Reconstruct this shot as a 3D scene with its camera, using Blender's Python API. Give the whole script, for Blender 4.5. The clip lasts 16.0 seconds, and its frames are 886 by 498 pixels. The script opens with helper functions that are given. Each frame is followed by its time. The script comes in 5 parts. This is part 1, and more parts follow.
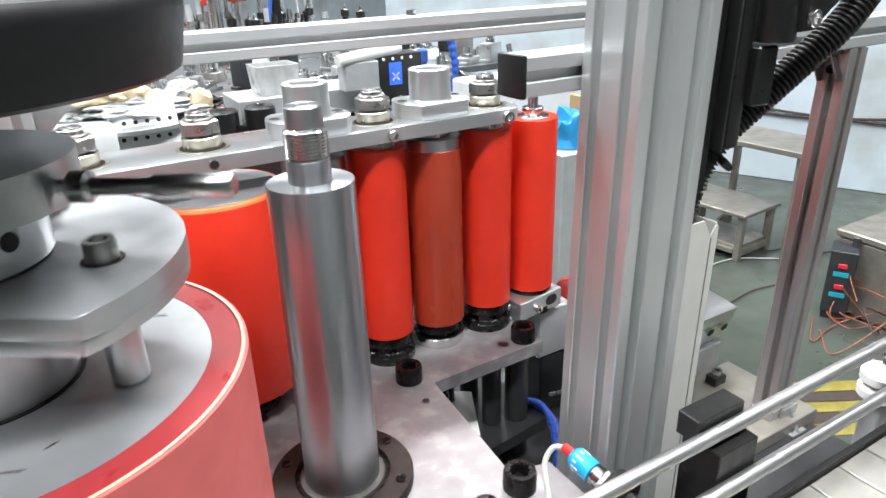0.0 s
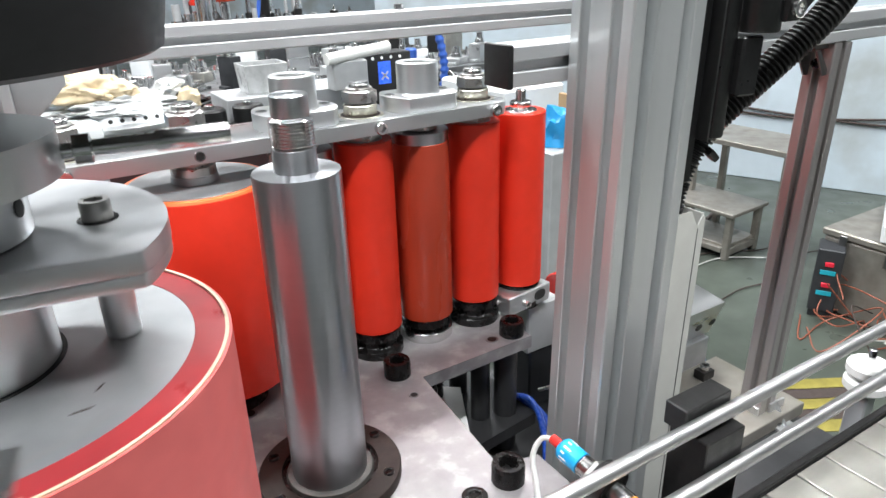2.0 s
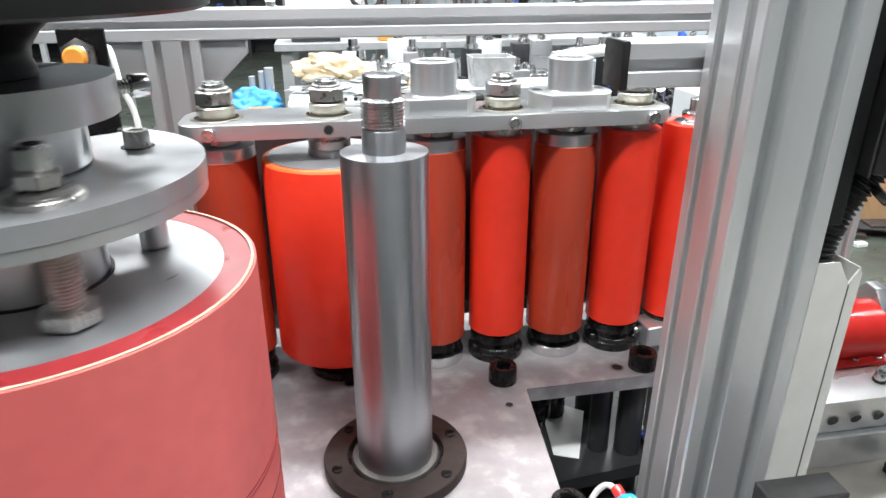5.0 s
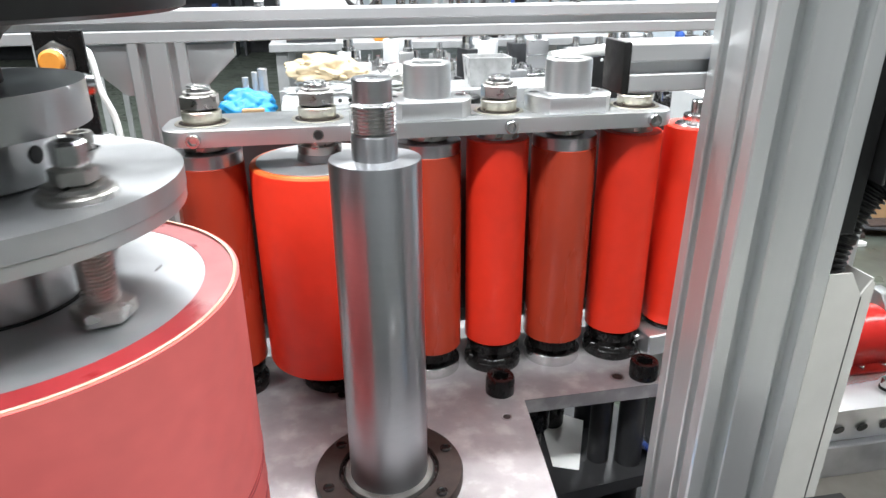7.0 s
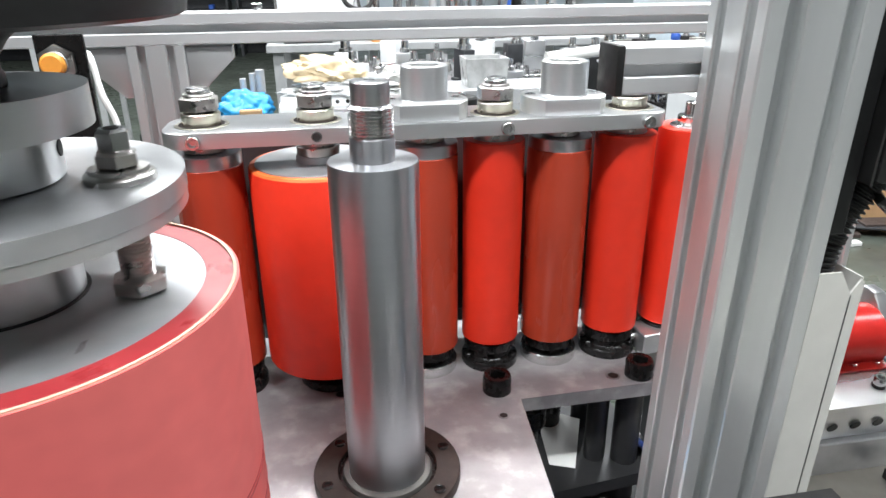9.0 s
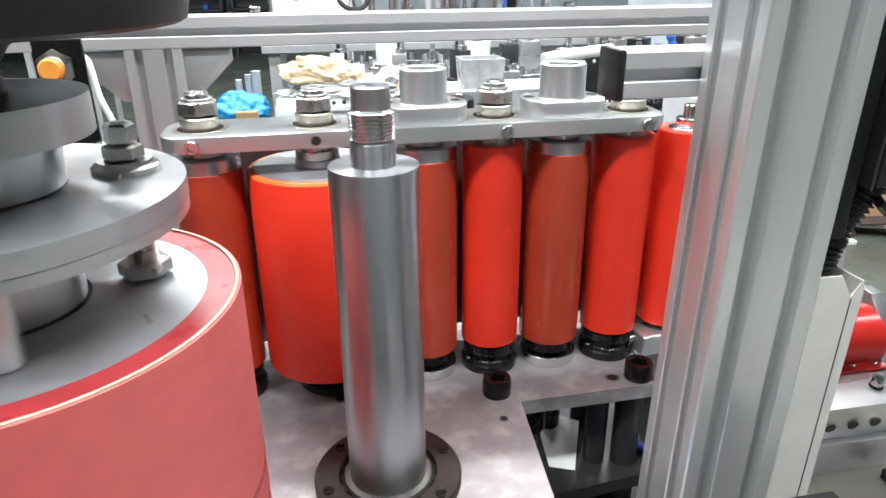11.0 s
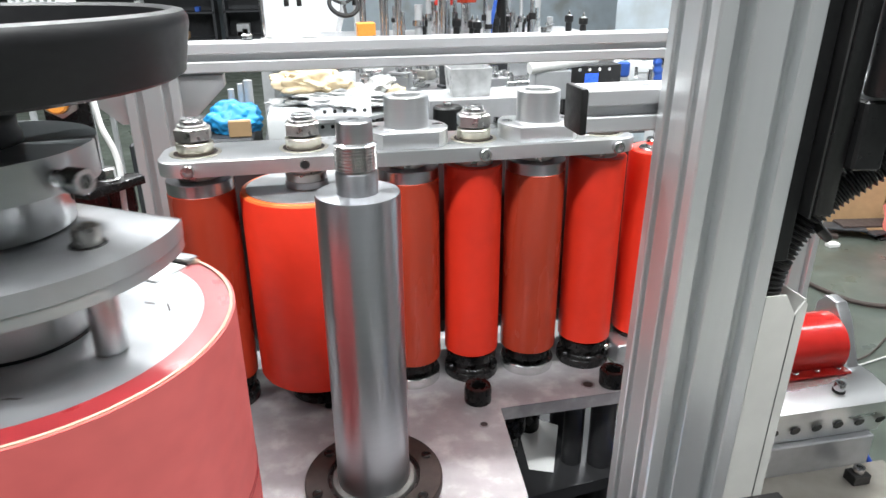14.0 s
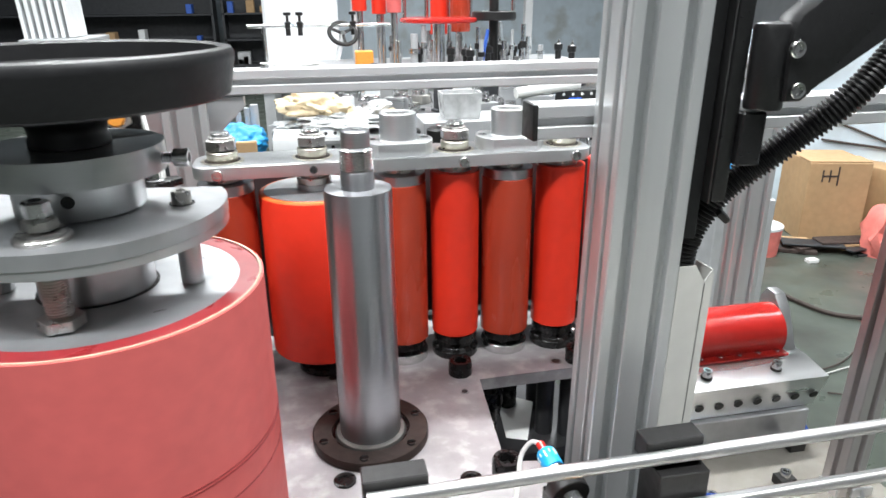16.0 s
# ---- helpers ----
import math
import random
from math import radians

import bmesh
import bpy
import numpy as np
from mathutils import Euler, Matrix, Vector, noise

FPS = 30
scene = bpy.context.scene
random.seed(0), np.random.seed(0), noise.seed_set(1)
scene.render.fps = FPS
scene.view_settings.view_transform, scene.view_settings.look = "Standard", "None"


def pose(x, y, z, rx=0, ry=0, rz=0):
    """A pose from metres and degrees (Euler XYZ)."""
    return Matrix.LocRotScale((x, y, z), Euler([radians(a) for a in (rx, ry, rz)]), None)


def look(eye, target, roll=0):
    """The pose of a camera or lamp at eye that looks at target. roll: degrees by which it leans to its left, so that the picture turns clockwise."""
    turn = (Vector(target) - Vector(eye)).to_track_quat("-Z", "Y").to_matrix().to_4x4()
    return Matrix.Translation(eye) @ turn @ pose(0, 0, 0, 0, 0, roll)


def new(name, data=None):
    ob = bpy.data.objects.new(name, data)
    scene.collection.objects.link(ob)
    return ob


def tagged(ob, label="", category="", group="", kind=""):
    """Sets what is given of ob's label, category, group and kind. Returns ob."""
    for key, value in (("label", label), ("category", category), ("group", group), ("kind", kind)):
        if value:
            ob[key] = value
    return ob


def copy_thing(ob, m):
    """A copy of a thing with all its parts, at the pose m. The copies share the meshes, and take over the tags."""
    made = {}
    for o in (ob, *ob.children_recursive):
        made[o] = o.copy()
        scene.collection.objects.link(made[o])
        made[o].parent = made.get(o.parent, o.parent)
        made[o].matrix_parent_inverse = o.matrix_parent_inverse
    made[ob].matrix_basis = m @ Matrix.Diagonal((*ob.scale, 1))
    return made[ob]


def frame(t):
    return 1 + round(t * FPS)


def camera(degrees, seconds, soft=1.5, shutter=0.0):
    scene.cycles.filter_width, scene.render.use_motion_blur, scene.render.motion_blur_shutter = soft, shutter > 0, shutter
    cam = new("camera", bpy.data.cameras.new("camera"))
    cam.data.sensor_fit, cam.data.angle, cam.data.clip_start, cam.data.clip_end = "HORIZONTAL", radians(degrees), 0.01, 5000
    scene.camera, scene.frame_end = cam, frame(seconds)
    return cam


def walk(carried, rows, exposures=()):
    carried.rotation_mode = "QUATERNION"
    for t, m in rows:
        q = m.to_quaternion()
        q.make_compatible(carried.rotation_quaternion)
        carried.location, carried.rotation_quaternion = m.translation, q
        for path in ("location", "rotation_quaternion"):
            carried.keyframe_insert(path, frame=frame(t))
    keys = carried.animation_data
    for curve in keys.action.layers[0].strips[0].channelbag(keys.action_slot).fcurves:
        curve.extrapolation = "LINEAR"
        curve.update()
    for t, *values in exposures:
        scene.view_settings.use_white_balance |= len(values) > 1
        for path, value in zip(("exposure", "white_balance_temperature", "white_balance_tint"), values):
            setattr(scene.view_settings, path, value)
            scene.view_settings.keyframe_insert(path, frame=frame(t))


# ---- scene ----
cam = camera(66.8, 16.0, 1.5, 0.5)
PATH = [
    (0, (0.083, -0.006, 1.323), (1.011, 1.58, 0.533), -1.8),
    (0.5, (0.067, 0.007, 1.317), (1.015, 1.586, 0.535), -1.7),
    (1, (0.08, 0.005, 1.317), (1.026, 1.581, 0.53), -1.8),
    (1.5, (0.083, -0.001, 1.315), (1.027, 1.575, 0.524), -1.7),
    (2, (0.084, -0.009, 1.313), (1.038, 1.564, 0.528), -1.6),
    (2.5, (0.084, -0.01, 1.313), (1.039, 1.563, 0.529), -1.6),
    (3, (0.082, -0.01, 1.31), (1.039, 1.561, 0.525), -1.5),
    (3.5, (0.112, -0.048, 1.318), (0.879, 1.627, 0.54), -1.1),
    (4, (0.151, -0.063, 1.299), (0.583, 1.728, 0.523), -0.8),
    (4.5, (0.181, -0.061, 1.292), (0.505, 1.755, 0.52), -0.4),
    (5, (0.215, -0.031, 1.298), (0.521, 1.789, 0.526), -0.2),
    (7.5, (0.222, -0.007, 1.297), (0.537, 1.811, 0.524), -0.4),
    (8, (0.222, -0.011, 1.299), (0.538, 1.807, 0.527), -0.4),
    (8.5, (0.222, -0.013, 1.302), (0.54, 1.804, 0.529), -0.5),
    (9, (0.221, -0.014, 1.3), (0.542, 1.803, 0.528), -0.4),
    (11.5, (0.217, -0.011, 1.304), (0.555, 1.802, 0.531), -0.4),
    (12, (0.217, -0.012, 1.302), (0.56, 1.802, 0.531), -0.3),
    (12.5, (0.225, -0.02, 1.309), (0.572, 1.794, 0.541), -0.4),
    (13, (0.229, -0.027, 1.323), (0.578, 1.785, 0.552), -0.3),
    (13.5, (0.225, -0.037, 1.333), (0.574, 1.775, 0.561), -0.5),
    (14, (0.223, -0.045, 1.336), (0.577, 1.765, 0.563), -0.4),
    (14.5, (0.218, -0.066, 1.332), (0.576, 1.746, 0.565), -0.3),
    (15, (0.23, -0.117, 1.342), (0.587, 1.704, 0.597), -0.4),
    (15.5, (0.236, -0.17, 1.336), (0.598, 1.662, 0.619), -0.5),
    (16, (0.21, -0.191, 1.35), (0.576, 1.645, 0.646), -0.5),
]
EXPOSURES = [(0, 0.08), (0.6, -0.04), (1, -0.06), (1.5, -0.22), (2, -0.08), (3, -0.07), (3.5, -0.06), (4, 0.08), (9, 0.08), (12.5, 0.06), (16, 0.04)]
walk(cam, [(t, look(eye, target, roll)) for t, eye, target, roll in PATH], EXPOSURES)

# ---- world, lights, exposure ----
world = bpy.data.worlds.new("hall_world")
world.use_nodes = True
scene.world = world
world.node_tree.nodes["Background"].inputs[0].default_value = (0.86, 0.93, 1.0, 1)
world.node_tree.nodes["Background"].inputs[1].default_value = 0.3


def strip_lamp(x, y, z, sx, sy, watts):
    data = bpy.data.lights.new("ceiling_strip", "AREA")
    data.shape, data.size, data.size_y, data.energy = "RECTANGLE", sx, sy, watts
    data.color = (0.955, 0.985, 1.0)
    ob = new("ceiling_strip", data)
    ob.matrix_world = pose(x, y, z)
    return ob


LAMP_Z = 4.6
for lx, ly, w in ((-1.6, -0.9, 225), (1.4, -0.9, 225), (-1.6, 2.2, 185), (1.6, 2.2, 185), (-1.0, 6.0, 270), (3.0, 6.0, 300), (4.4, 0.6, 70)):
    strip_lamp(lx, ly, LAMP_Z, 2.4, 0.3, w)


# ---- materials ----
def material(name, color, rough=0.5, metal=0.0, scale=60.0, vary=0.12, bump=0.0, bump_scale=None, stretch=(1, 1, 1),
             rough_vary=0.1, spec=0.5, big=0.0, big_scale=4.0, coat=0.0, emit=0.0, per_object=0.0, turned=0.0, dark=None, dark_amount=0.0, dark_scale=9.0):
    m = bpy.data.materials.new(name)
    m.use_nodes = True
    nt = m.node_tree
    b = nt.nodes["Principled BSDF"]
    b.inputs["Metallic"].default_value = metal
    b.inputs["Specular IOR Level"].default_value = spec
    b.inputs["Coat Weight"].default_value = coat
    b.inputs["Coat Roughness"].default_value = 0.15
    co = nt.nodes.new("ShaderNodeTexCoord")
    mp = nt.nodes.new("ShaderNodeMapping")
    mp.inputs["Scale"].default_value = stretch
    nt.links.new(co.outputs["Object"], mp.inputs["Vector"])

    def tex(s, detail=4.0, vec=None):
        n = nt.nodes.new("ShaderNodeTexNoise")
        n.inputs["Scale"].default_value = s
        n.inputs["Detail"].default_value = detail
        nt.links.new(vec or mp.outputs[0], n.inputs["Vector"])
        return n.outputs["Fac"]

    def ranged(src, lo, hi, a=0.3, c=0.7):
        r = nt.nodes.new("ShaderNodeMapRange")
        r.inputs["From Min"].default_value, r.inputs["From Max"].default_value = a, c
        r.inputs["To Min"].default_value, r.inputs["To Max"].default_value = lo, hi
        nt.links.new(src, r.inputs["Value"])
        return r.outputs[0]

    def mul(x, y):
        n = nt.nodes.new("ShaderNodeMath")
        n.operation = "MULTIPLY"
        nt.links.new(x, n.inputs[0])
        nt.links.new(y, n.inputs[1])
        return n.outputs[0]

    fine = tex(scale)
    value = ranged(fine, 1 - vary, 1 + vary)
    if big:
        value = mul(value, ranged(tex(big_scale, 3.0, co.outputs["Object"]), 1 - big, 1 + big))
    if per_object:
        info = nt.nodes.new("ShaderNodeObjectInfo")
        value = mul(value, ranged(info.outputs["Random"], 1 - per_object, 1 + per_object, 0.0, 1.0))
    mix = nt.nodes.new("ShaderNodeVectorMath")
    mix.operation = "SCALE"
    mix.inputs[0].default_value = color
    nt.links.new(value, mix.inputs["Scale"])
    col = mix.outputs[0]
    if dark:
        mx = nt.nodes.new("ShaderNodeMix")
        mx.data_type = "RGBA"
        mx.inputs["B"].default_value = (*dark, 1)
        nt.links.new(col, mx.inputs["A"])
        nt.links.new(ranged(tex(dark_scale, 6.0, co.outputs["Object"]), 0.0, dark_amount, 0.52, 0.72), mx.inputs["Factor"])
        col = mx.outputs["Result"]
    nt.links.new(col, b.inputs["Base Color"])
    nt.links.new(ranged(tex(scale * 0.7), max(0.02, rough - rough_vary), min(1, rough + rough_vary)), b.inputs["Roughness"])
    if bump:
        bp = nt.nodes.new("ShaderNodeBump")
        bp.inputs["Strength"].default_value = bump
        bp.inputs["Distance"].default_value = 0.001
        nt.links.new(tex(bump_scale or scale * 2), bp.inputs["Height"])
        nt.links.new(bp.outputs[0], b.inputs["Normal"])
    if turned:
        tg = nt.nodes.new("ShaderNodeTangent")
        tg.direction_type, tg.axis = "RADIAL", "Z"
        nt.links.new(tg.outputs[0], b.inputs["Tangent"])
        b.inputs["Anisotropic"].default_value = turned
        b.inputs["Anisotropic Rotation"].default_value = 0.25
    if emit:
        nt.links.new(col, b.inputs["Emission Color"])
        b.inputs["Emission Strength"].default_value = emit
    return m


ALU = material("anodised_aluminium", (0.68, 0.695, 0.70), 0.40, 0.75, 40, 0.05, 0.05, 300, (1, 1, 0.05), 0.06, big=0.05)
ALU_X = material("anodised_rail", (0.72, 0.73, 0.74), 0.40, 0.70, 40, 0.05, 0.05, 300, (0.05, 1, 1), 0.06, big=0.04)
MILLED = material("milled_aluminium", (0.64, 0.65, 0.66), 0.34, 0.88, 30, 0.06, 0.08, 260, (0.15, 1, 1), 0.08, big=0.05)
TURNED = material("turned_aluminium", (0.60, 0.61, 0.62), 0.32, 0.82, 160, 0.02, 0.02, 900, (0.03, 0.03, 1.0), 0.02, big=0.03, turned=0.5)
DISC = material("brushed_disc", (0.48, 0.49, 0.505), 0.34, 0.75, 50, 0.06, 0.06, 350, rough_vary=0.06, big=0.12, big_scale=14, turned=0.55)
STEEL = material("ground_steel", (0.45, 0.46, 0.48), 0.30, 1.0, 160, 0.02, 0.008, 900, (0.02, 0.02, 1.0), 0.012, big=0.03, big_scale=9, turned=0.75)
SATIN = material("satin_rod", (0.54, 0.54, 0.54), 0.44, 1.0, 80, 0.06, 0.05, 300, (0.1, 1, 1), 0.06, big=0.06)
# browner aluminium for the corner post: its dark reflections are put into the colour
DARKALU = material("dim_reflection_aluminium", (0.52, 0.49, 0.48), 0.40, 0.8, 40, 0.08, 0.05, 300, (1, 1, 0.05), 0.06, big=0.10)
BRIGHT = material("bright_steel", (0.66, 0.66, 0.66), 0.2, 1.0, 80, 0.08, 0.05, 300, rough_vary=0.08)
NUTMET = material("plated_nut", (0.47, 0.46, 0.44), 0.32, 1.0, 150, 0.06, 0.06, 600, rough_vary=0.08)
WEAR = material("worn_seal_steel", (0.09, 0.085, 0.08), 0.50, 0.6, 90, 0.10, 0.06, 400, rough_vary=0.08)
BRASSY = material("yellow_zinc_collar", (0.74, 0.71, 0.62), 0.30, 1.0, 60, 0.03, 0.02, 300, rough_vary=0.04)
PLATE = material("scuffed_base_plate", (0.32, 0.300, 0.307), 0.49, 0.45, 34, 0.14, 0.14, 240, rough_vary=0.12, big=0.14, big_scale=11, dark=(0.50, 0.49, 0.49), dark_amount=0.75, dark_scale=34)
PLATE_EDGE = material("sawn_plate_edge", (0.34, 0.34, 0.35), 0.45, 1.0, 60, 0.12, 0.1, 300, (0.2, 1, 1))
BRONZE = material("blackened_flange", (0.020, 0.013, 0.011), 0.46, 0.0, 130, 0.25, 0.12, 500, rough_vary=0.10, big=0.2, big_scale=20, spec=0.25)
BLACKOX = material("black_oxide", (0.007, 0.0065, 0.0065), 0.27, 0.0, 140, 0.2, 0.08, 500, rough_vary=0.08, spec=0.28)
BLACK = material("black_plastic", (0.011, 0.0105, 0.0105), 0.42, 0.0, 160, 0.2, 0.12, 700, rough_vary=0.08, big=0.1)
WHEELBLK = material("handwheel_bakelite", (0.013, 0.013, 0.014), 0.40, 0.0, 200, 0.2, 0.08, 900, rough_vary=0.05, big=0.12, spec=0.4)
POWDER = material("black_powder_coat", (0.012, 0.012, 0.0125), 0.33, 0.0, 260, 0.2, 0.1, 900, rough_vary=0.06, big=0.1)
RED = material("red_rubber", (0.70, 0.034, 0.014), 0.42, 0.0, 55, 0.04, 0.05, 500, rough_vary=0.06, big=0.05, big_scale=7, per_object=0.05, spec=0.4)
RED_END = material("orange_rubber_edge", (0.85, 0.16, 0.035), 0.5, 0.0, 90, 0.08, 0.1, 500)
DARKRED = material("dull_red_rubber", (0.37, 0.042, 0.018), 0.27, 0.0, 35, 0.06, 0.03, 400, (1, 1, 0.25), 0.05, big=0.07, big_scale=9, per_object=0.06, coat=0.12)
PINK = material("pink_rubber_sleeve", (0.62, 0.125, 0.118), 0.55, 0.0, 60, 0.05, 0.08, 700, rough_vary=0.06, big=0.06, big_scale=6, spec=0.35)
CRIMSON = material("crimson_backing", (0.28, 0.026, 0.030), 0.33, 0.0, 60, 0.10, 0.05, 400, rough_vary=0.08, big=0.08)
CREAM = material("cream_felt_edge", (0.60, 0.42, 0.31), 0.7, 0.0, 150, 0.12, 0.2, 600)
PADSTEEL = material("dark_pad_steel", (0.20, 0.20, 0.20), 0.36, 1.0, 60, 0.12, 0.1, 300, (1, 1, 0.3), 0.1, big=0.1)
DRUMEND = material("scuffed_drum_end", (0.37, 0.38, 0.39), 0.46, 0.72, 40, 0.05, 0.06, 300, rough_vary=0.08, big=0.08, big_scale=25)
PADTOP = material("pad_top_steel", (0.55, 0.56, 0.56), 0.36, 1.0, 40, 0.06, 0.06, 300)
# near-black for hole and gap caps: the shade inside is only this colour
BORE = material("bore_shade_colour", (0.012, 0.012, 0.012), 0.6)
GREYDUCT = material("grey_cable_duct", (0.50, 0.50, 0.47), 0.45, 0.0, 40, 0.04, 0.04, 300, rough_vary=0.06, big=0.05)
BLUE = material("blue_sensor_cap", (0.015, 0.36, 0.72), 0.35, 0.0, 90, 0.08)
ORANGE = material("orange_sensor_face", (0.80, 0.32, 0.05), 0.45, 0.0, 90, 0.08)
CABLEGREY = material("grey_cable", (0.52, 0.52, 0.50), 0.5, 0.0, 90, 0.08)
TUBEBLUE = material("blue_air_tube", (0.015, 0.055, 0.30), 0.3, 0.0, 90, 0.08)
SLAT = material("worn_steel_slat", (0.60, 0.58, 0.53), 0.34, 1.0, 40, 0.10, 0.08, 260, (0.2, 1, 1), 0.12, big=0.14, big_scale=16, per_object=0.08)
WHITE = material("white_paint", (0.72, 0.74, 0.75), 0.5, 0.0, 20, 0.04, 0.03, 200, big=0.05, big_scale=2)
WALLP = material("pale_blue_wall", (0.52, 0.60, 0.66), 0.6, 0.0, 8, 0.05, 0.05, 60, big=0.10, big_scale=0.8, dark=(0.34, 0.35, 0.33), dark_amount=0.7, dark_scale=2.4)
FLOORM = material("green_epoxy_floor", (0.068, 0.080, 0.066), 0.38, 0.0, 9, 0.14, 0.04, 60, rough_vary=0.14, big=0.22, big_scale=1.4, dark=(0.04, 0.042, 0.036), dark_amount=0.7, dark_scale=2.6)
CARD = material("brown_cardboard", (0.42, 0.27, 0.14), 0.8, 0.0, 30, 0.06, 0.06, 90, big=0.06)
YELLOW = material("yellow_floor_paint", (0.24, 0.20, 0.04), 0.55, 0.0, 30, 0.15, big=0.2, big_scale=6)
CLEARISH = material("cloudy_plastic_film", (0.48, 0.49, 0.49), 0.30, 0.0, 30, 0.12, 0.4, 40, big=0.18, big_scale=14, coat=0.2)
CLOTH = material("cream_cloth", (0.62, 0.50, 0.33), 0.8, 0.0, 50, 0.10, 0.3, 60, big=0.15, big_scale=10)
GREYSTEEL = material("stool_steel", (0.42, 0.41, 0.38), 0.42, 0.8, 30, 0.12, 0.06, 200, big=0.15, big_scale=5)
MACHGREY = material("machine_grey", (0.45, 0.46, 0.47), 0.42, 0.3, 20, 0.08, big=0.1)
DARKMACH = material("dark_machine_and_wall_shade", (0.03, 0.032, 0.036), 0.5, 0.1, 20, 0.2)
BLUEPAINT = material("blue_paint", (0.03, 0.10, 0.42), 0.45, 0.0, 20, 0.1)
BLUEBAG = material("blue_plastic_bag", (0.02, 0.26, 0.55), 0.4, 0.0, 20, 0.15, 0.5, 30)
PINKBAG = material("pink_plastic_bag", (0.72, 0.20, 0.17), 0.5, 0.0, 20, 0.12, 0.5, 30)
CASTRED = material("glossy_red_guard", (0.55, 0.025, 0.02), 0.22, 0.0, 40, 0.08, 0.05, 300, rough_vary=0.05, coat=0.4)
# darker wall grey: the hall's shade is put into the colour
HALLDARK = material("hall_wall_shade_colour", (0.36, 0.37, 0.38), 0.7, 0.0, 5, 0.05, big=0.2, big_scale=1.0)
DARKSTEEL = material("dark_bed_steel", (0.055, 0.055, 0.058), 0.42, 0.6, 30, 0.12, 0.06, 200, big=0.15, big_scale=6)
BENCHM = material("oily_bench_steel", (0.16, 0.165, 0.17), 0.40, 0.5, 30, 0.12, 0.06, 200, big=0.2, big_scale=5)
CEIL = material("ceiling_sheet", (0.44, 0.45, 0.46), 0.7, 0.0, 5, 0.05)
DULLORANGE = material("dull_orange_cable", (0.26, 0.075, 0.04), 0.5, 0.0, 90, 0.15)
WORNSTEEL = material("brownish_worn_steel", (0.30, 0.28, 0.25), 0.42, 0.6, 20, 0.14, 0.06, 200, big=0.15, big_scale=6, dark=(0.16, 0.14, 0.12), dark_amount=0.6, dark_scale=7)
TEAL = material("teal_label", (0.01, 0.35, 0.45), 0.5)
REDLAMP = material("red_rocker", (0.7, 0.02, 0.05), 0.3)
INK = material("dark_ink", (0.05, 0.035, 0.03), 0.7)
PAPER = material("white_paper", (0.8, 0.8, 0.78), 0.6, 0.0, 30, 0.05)


# ---- mesh helpers ----
def finish(name, bm, mat, smooth=35):
    bmesh.ops.recalc_face_normals(bm, faces=bm.faces)
    me = bpy.data.meshes.new(name)
    bm.to_mesh(me)
    bm.free()
    me.materials.append(mat)
    if smooth:
        for p in me.polygons:
            p.use_smooth = True
        me.set_sharp_from_angle(angle=radians(smooth))
    return me


def part(name, bm, mat, parent=None, label="", at=None):
    ob = new(name, finish(name, bm, mat))
    if parent is not None:
        ob.parent = parent
    if at is not None:
        ob.matrix_basis = at
    return tagged(ob, label)


def thing(name, label, category, at=None, group="", kind=""):
    ob = new(name)
    ob.empty_display_size = 0.02
    if at is not None:
        ob.matrix_basis = at
    return tagged(ob, label, category, group, kind)


def solo(name, bm, mat, label, category, at=None, group="", kind=""):
    ob = part(name, bm, mat, None, label, at)
    return tagged(ob, label, category, group, kind)


def lathe(profile, seg=48, bm=None, m=None):
    """A closed or open turned shape from (radius, height) pairs about z."""
    bm = bm or bmesh.new()
    rings = []
    for r, z in profile:
        if r < 1e-6:
            rings.append([bm.verts.new((0, 0, z))])
        else:
            rings.append([bm.verts.new((r * math.cos(2 * math.pi * i / seg), r * math.sin(2 * math.pi * i / seg), z)) for i in range(seg)])
    made = [v for ring in rings for v in ring]
    for a, b in zip(rings, rings[1:]):
        for i in range(seg):
            j = (i + 1) % seg
            if len(a) == 1 and len(b) == 1:
                continue
            if len(a) == 1:
                bm.faces.new((a[0], b[i], b[j]))
            elif len(b) == 1:
                bm.faces.new((a[i], b[0], a[j]))
            else:
                bm.faces.new((a[i], b[i], b[j], a[j]))
    if m is not None:
        bmesh.ops.transform(bm, matrix=m, verts=made)
    return bm


def rod(r, z0, z1, seg=24, bev=0.0008, bm=None, m=None):
    bev = min(bev, r * 0.4, abs(z1 - z0) * 0.4)
    return lathe([(0, z0), (r - bev, z0), (r, z0 + bev), (r, z1 - bev), (r - bev, z1), (0, z1)], seg, bm, m)


def tube(r0, r1, z0, z1, seg=48, bev=0.0008, bm=None, m=None):
    return lathe([(r0, z0), (r1 - bev, z0), (r1, z0 + bev), (r1, z1 - bev), (r1 - bev, z1), (r0 + bev, z1), (r0, z1 - bev), (r0, z0)], seg, bm, m)


def block(x0, x1, y0, y1, z0, z1, bev=0.001, bm=None, m=None, seg=1):
    bm2 = bmesh.new()
    bmesh.ops.create_cube(bm2, size=1, matrix=Matrix.LocRotScale(((x0 + x1) / 2, (y0 + y1) / 2, (z0 + z1) / 2), None, (abs(x1 - x0), abs(y1 - y0), abs(z1 - z0))))
    if bev:
        bmesh.ops.bevel(bm2, geom=bm2.edges[:], offset=bev, segments=seg, affect="EDGES", profile=0.5)
    if m is not None:
        bmesh.ops.transform(bm2, matrix=m, verts=bm2.verts)
    return merge(bm, bm2)


def merge(bm, extra):
    if bm is None:
        return extra
    me = bpy.data.meshes.new("scratch")
    extra.to_mesh(me)
    extra.free()
    bm.from_mesh(me)
    bpy.data.meshes.remove(me)
    return bm


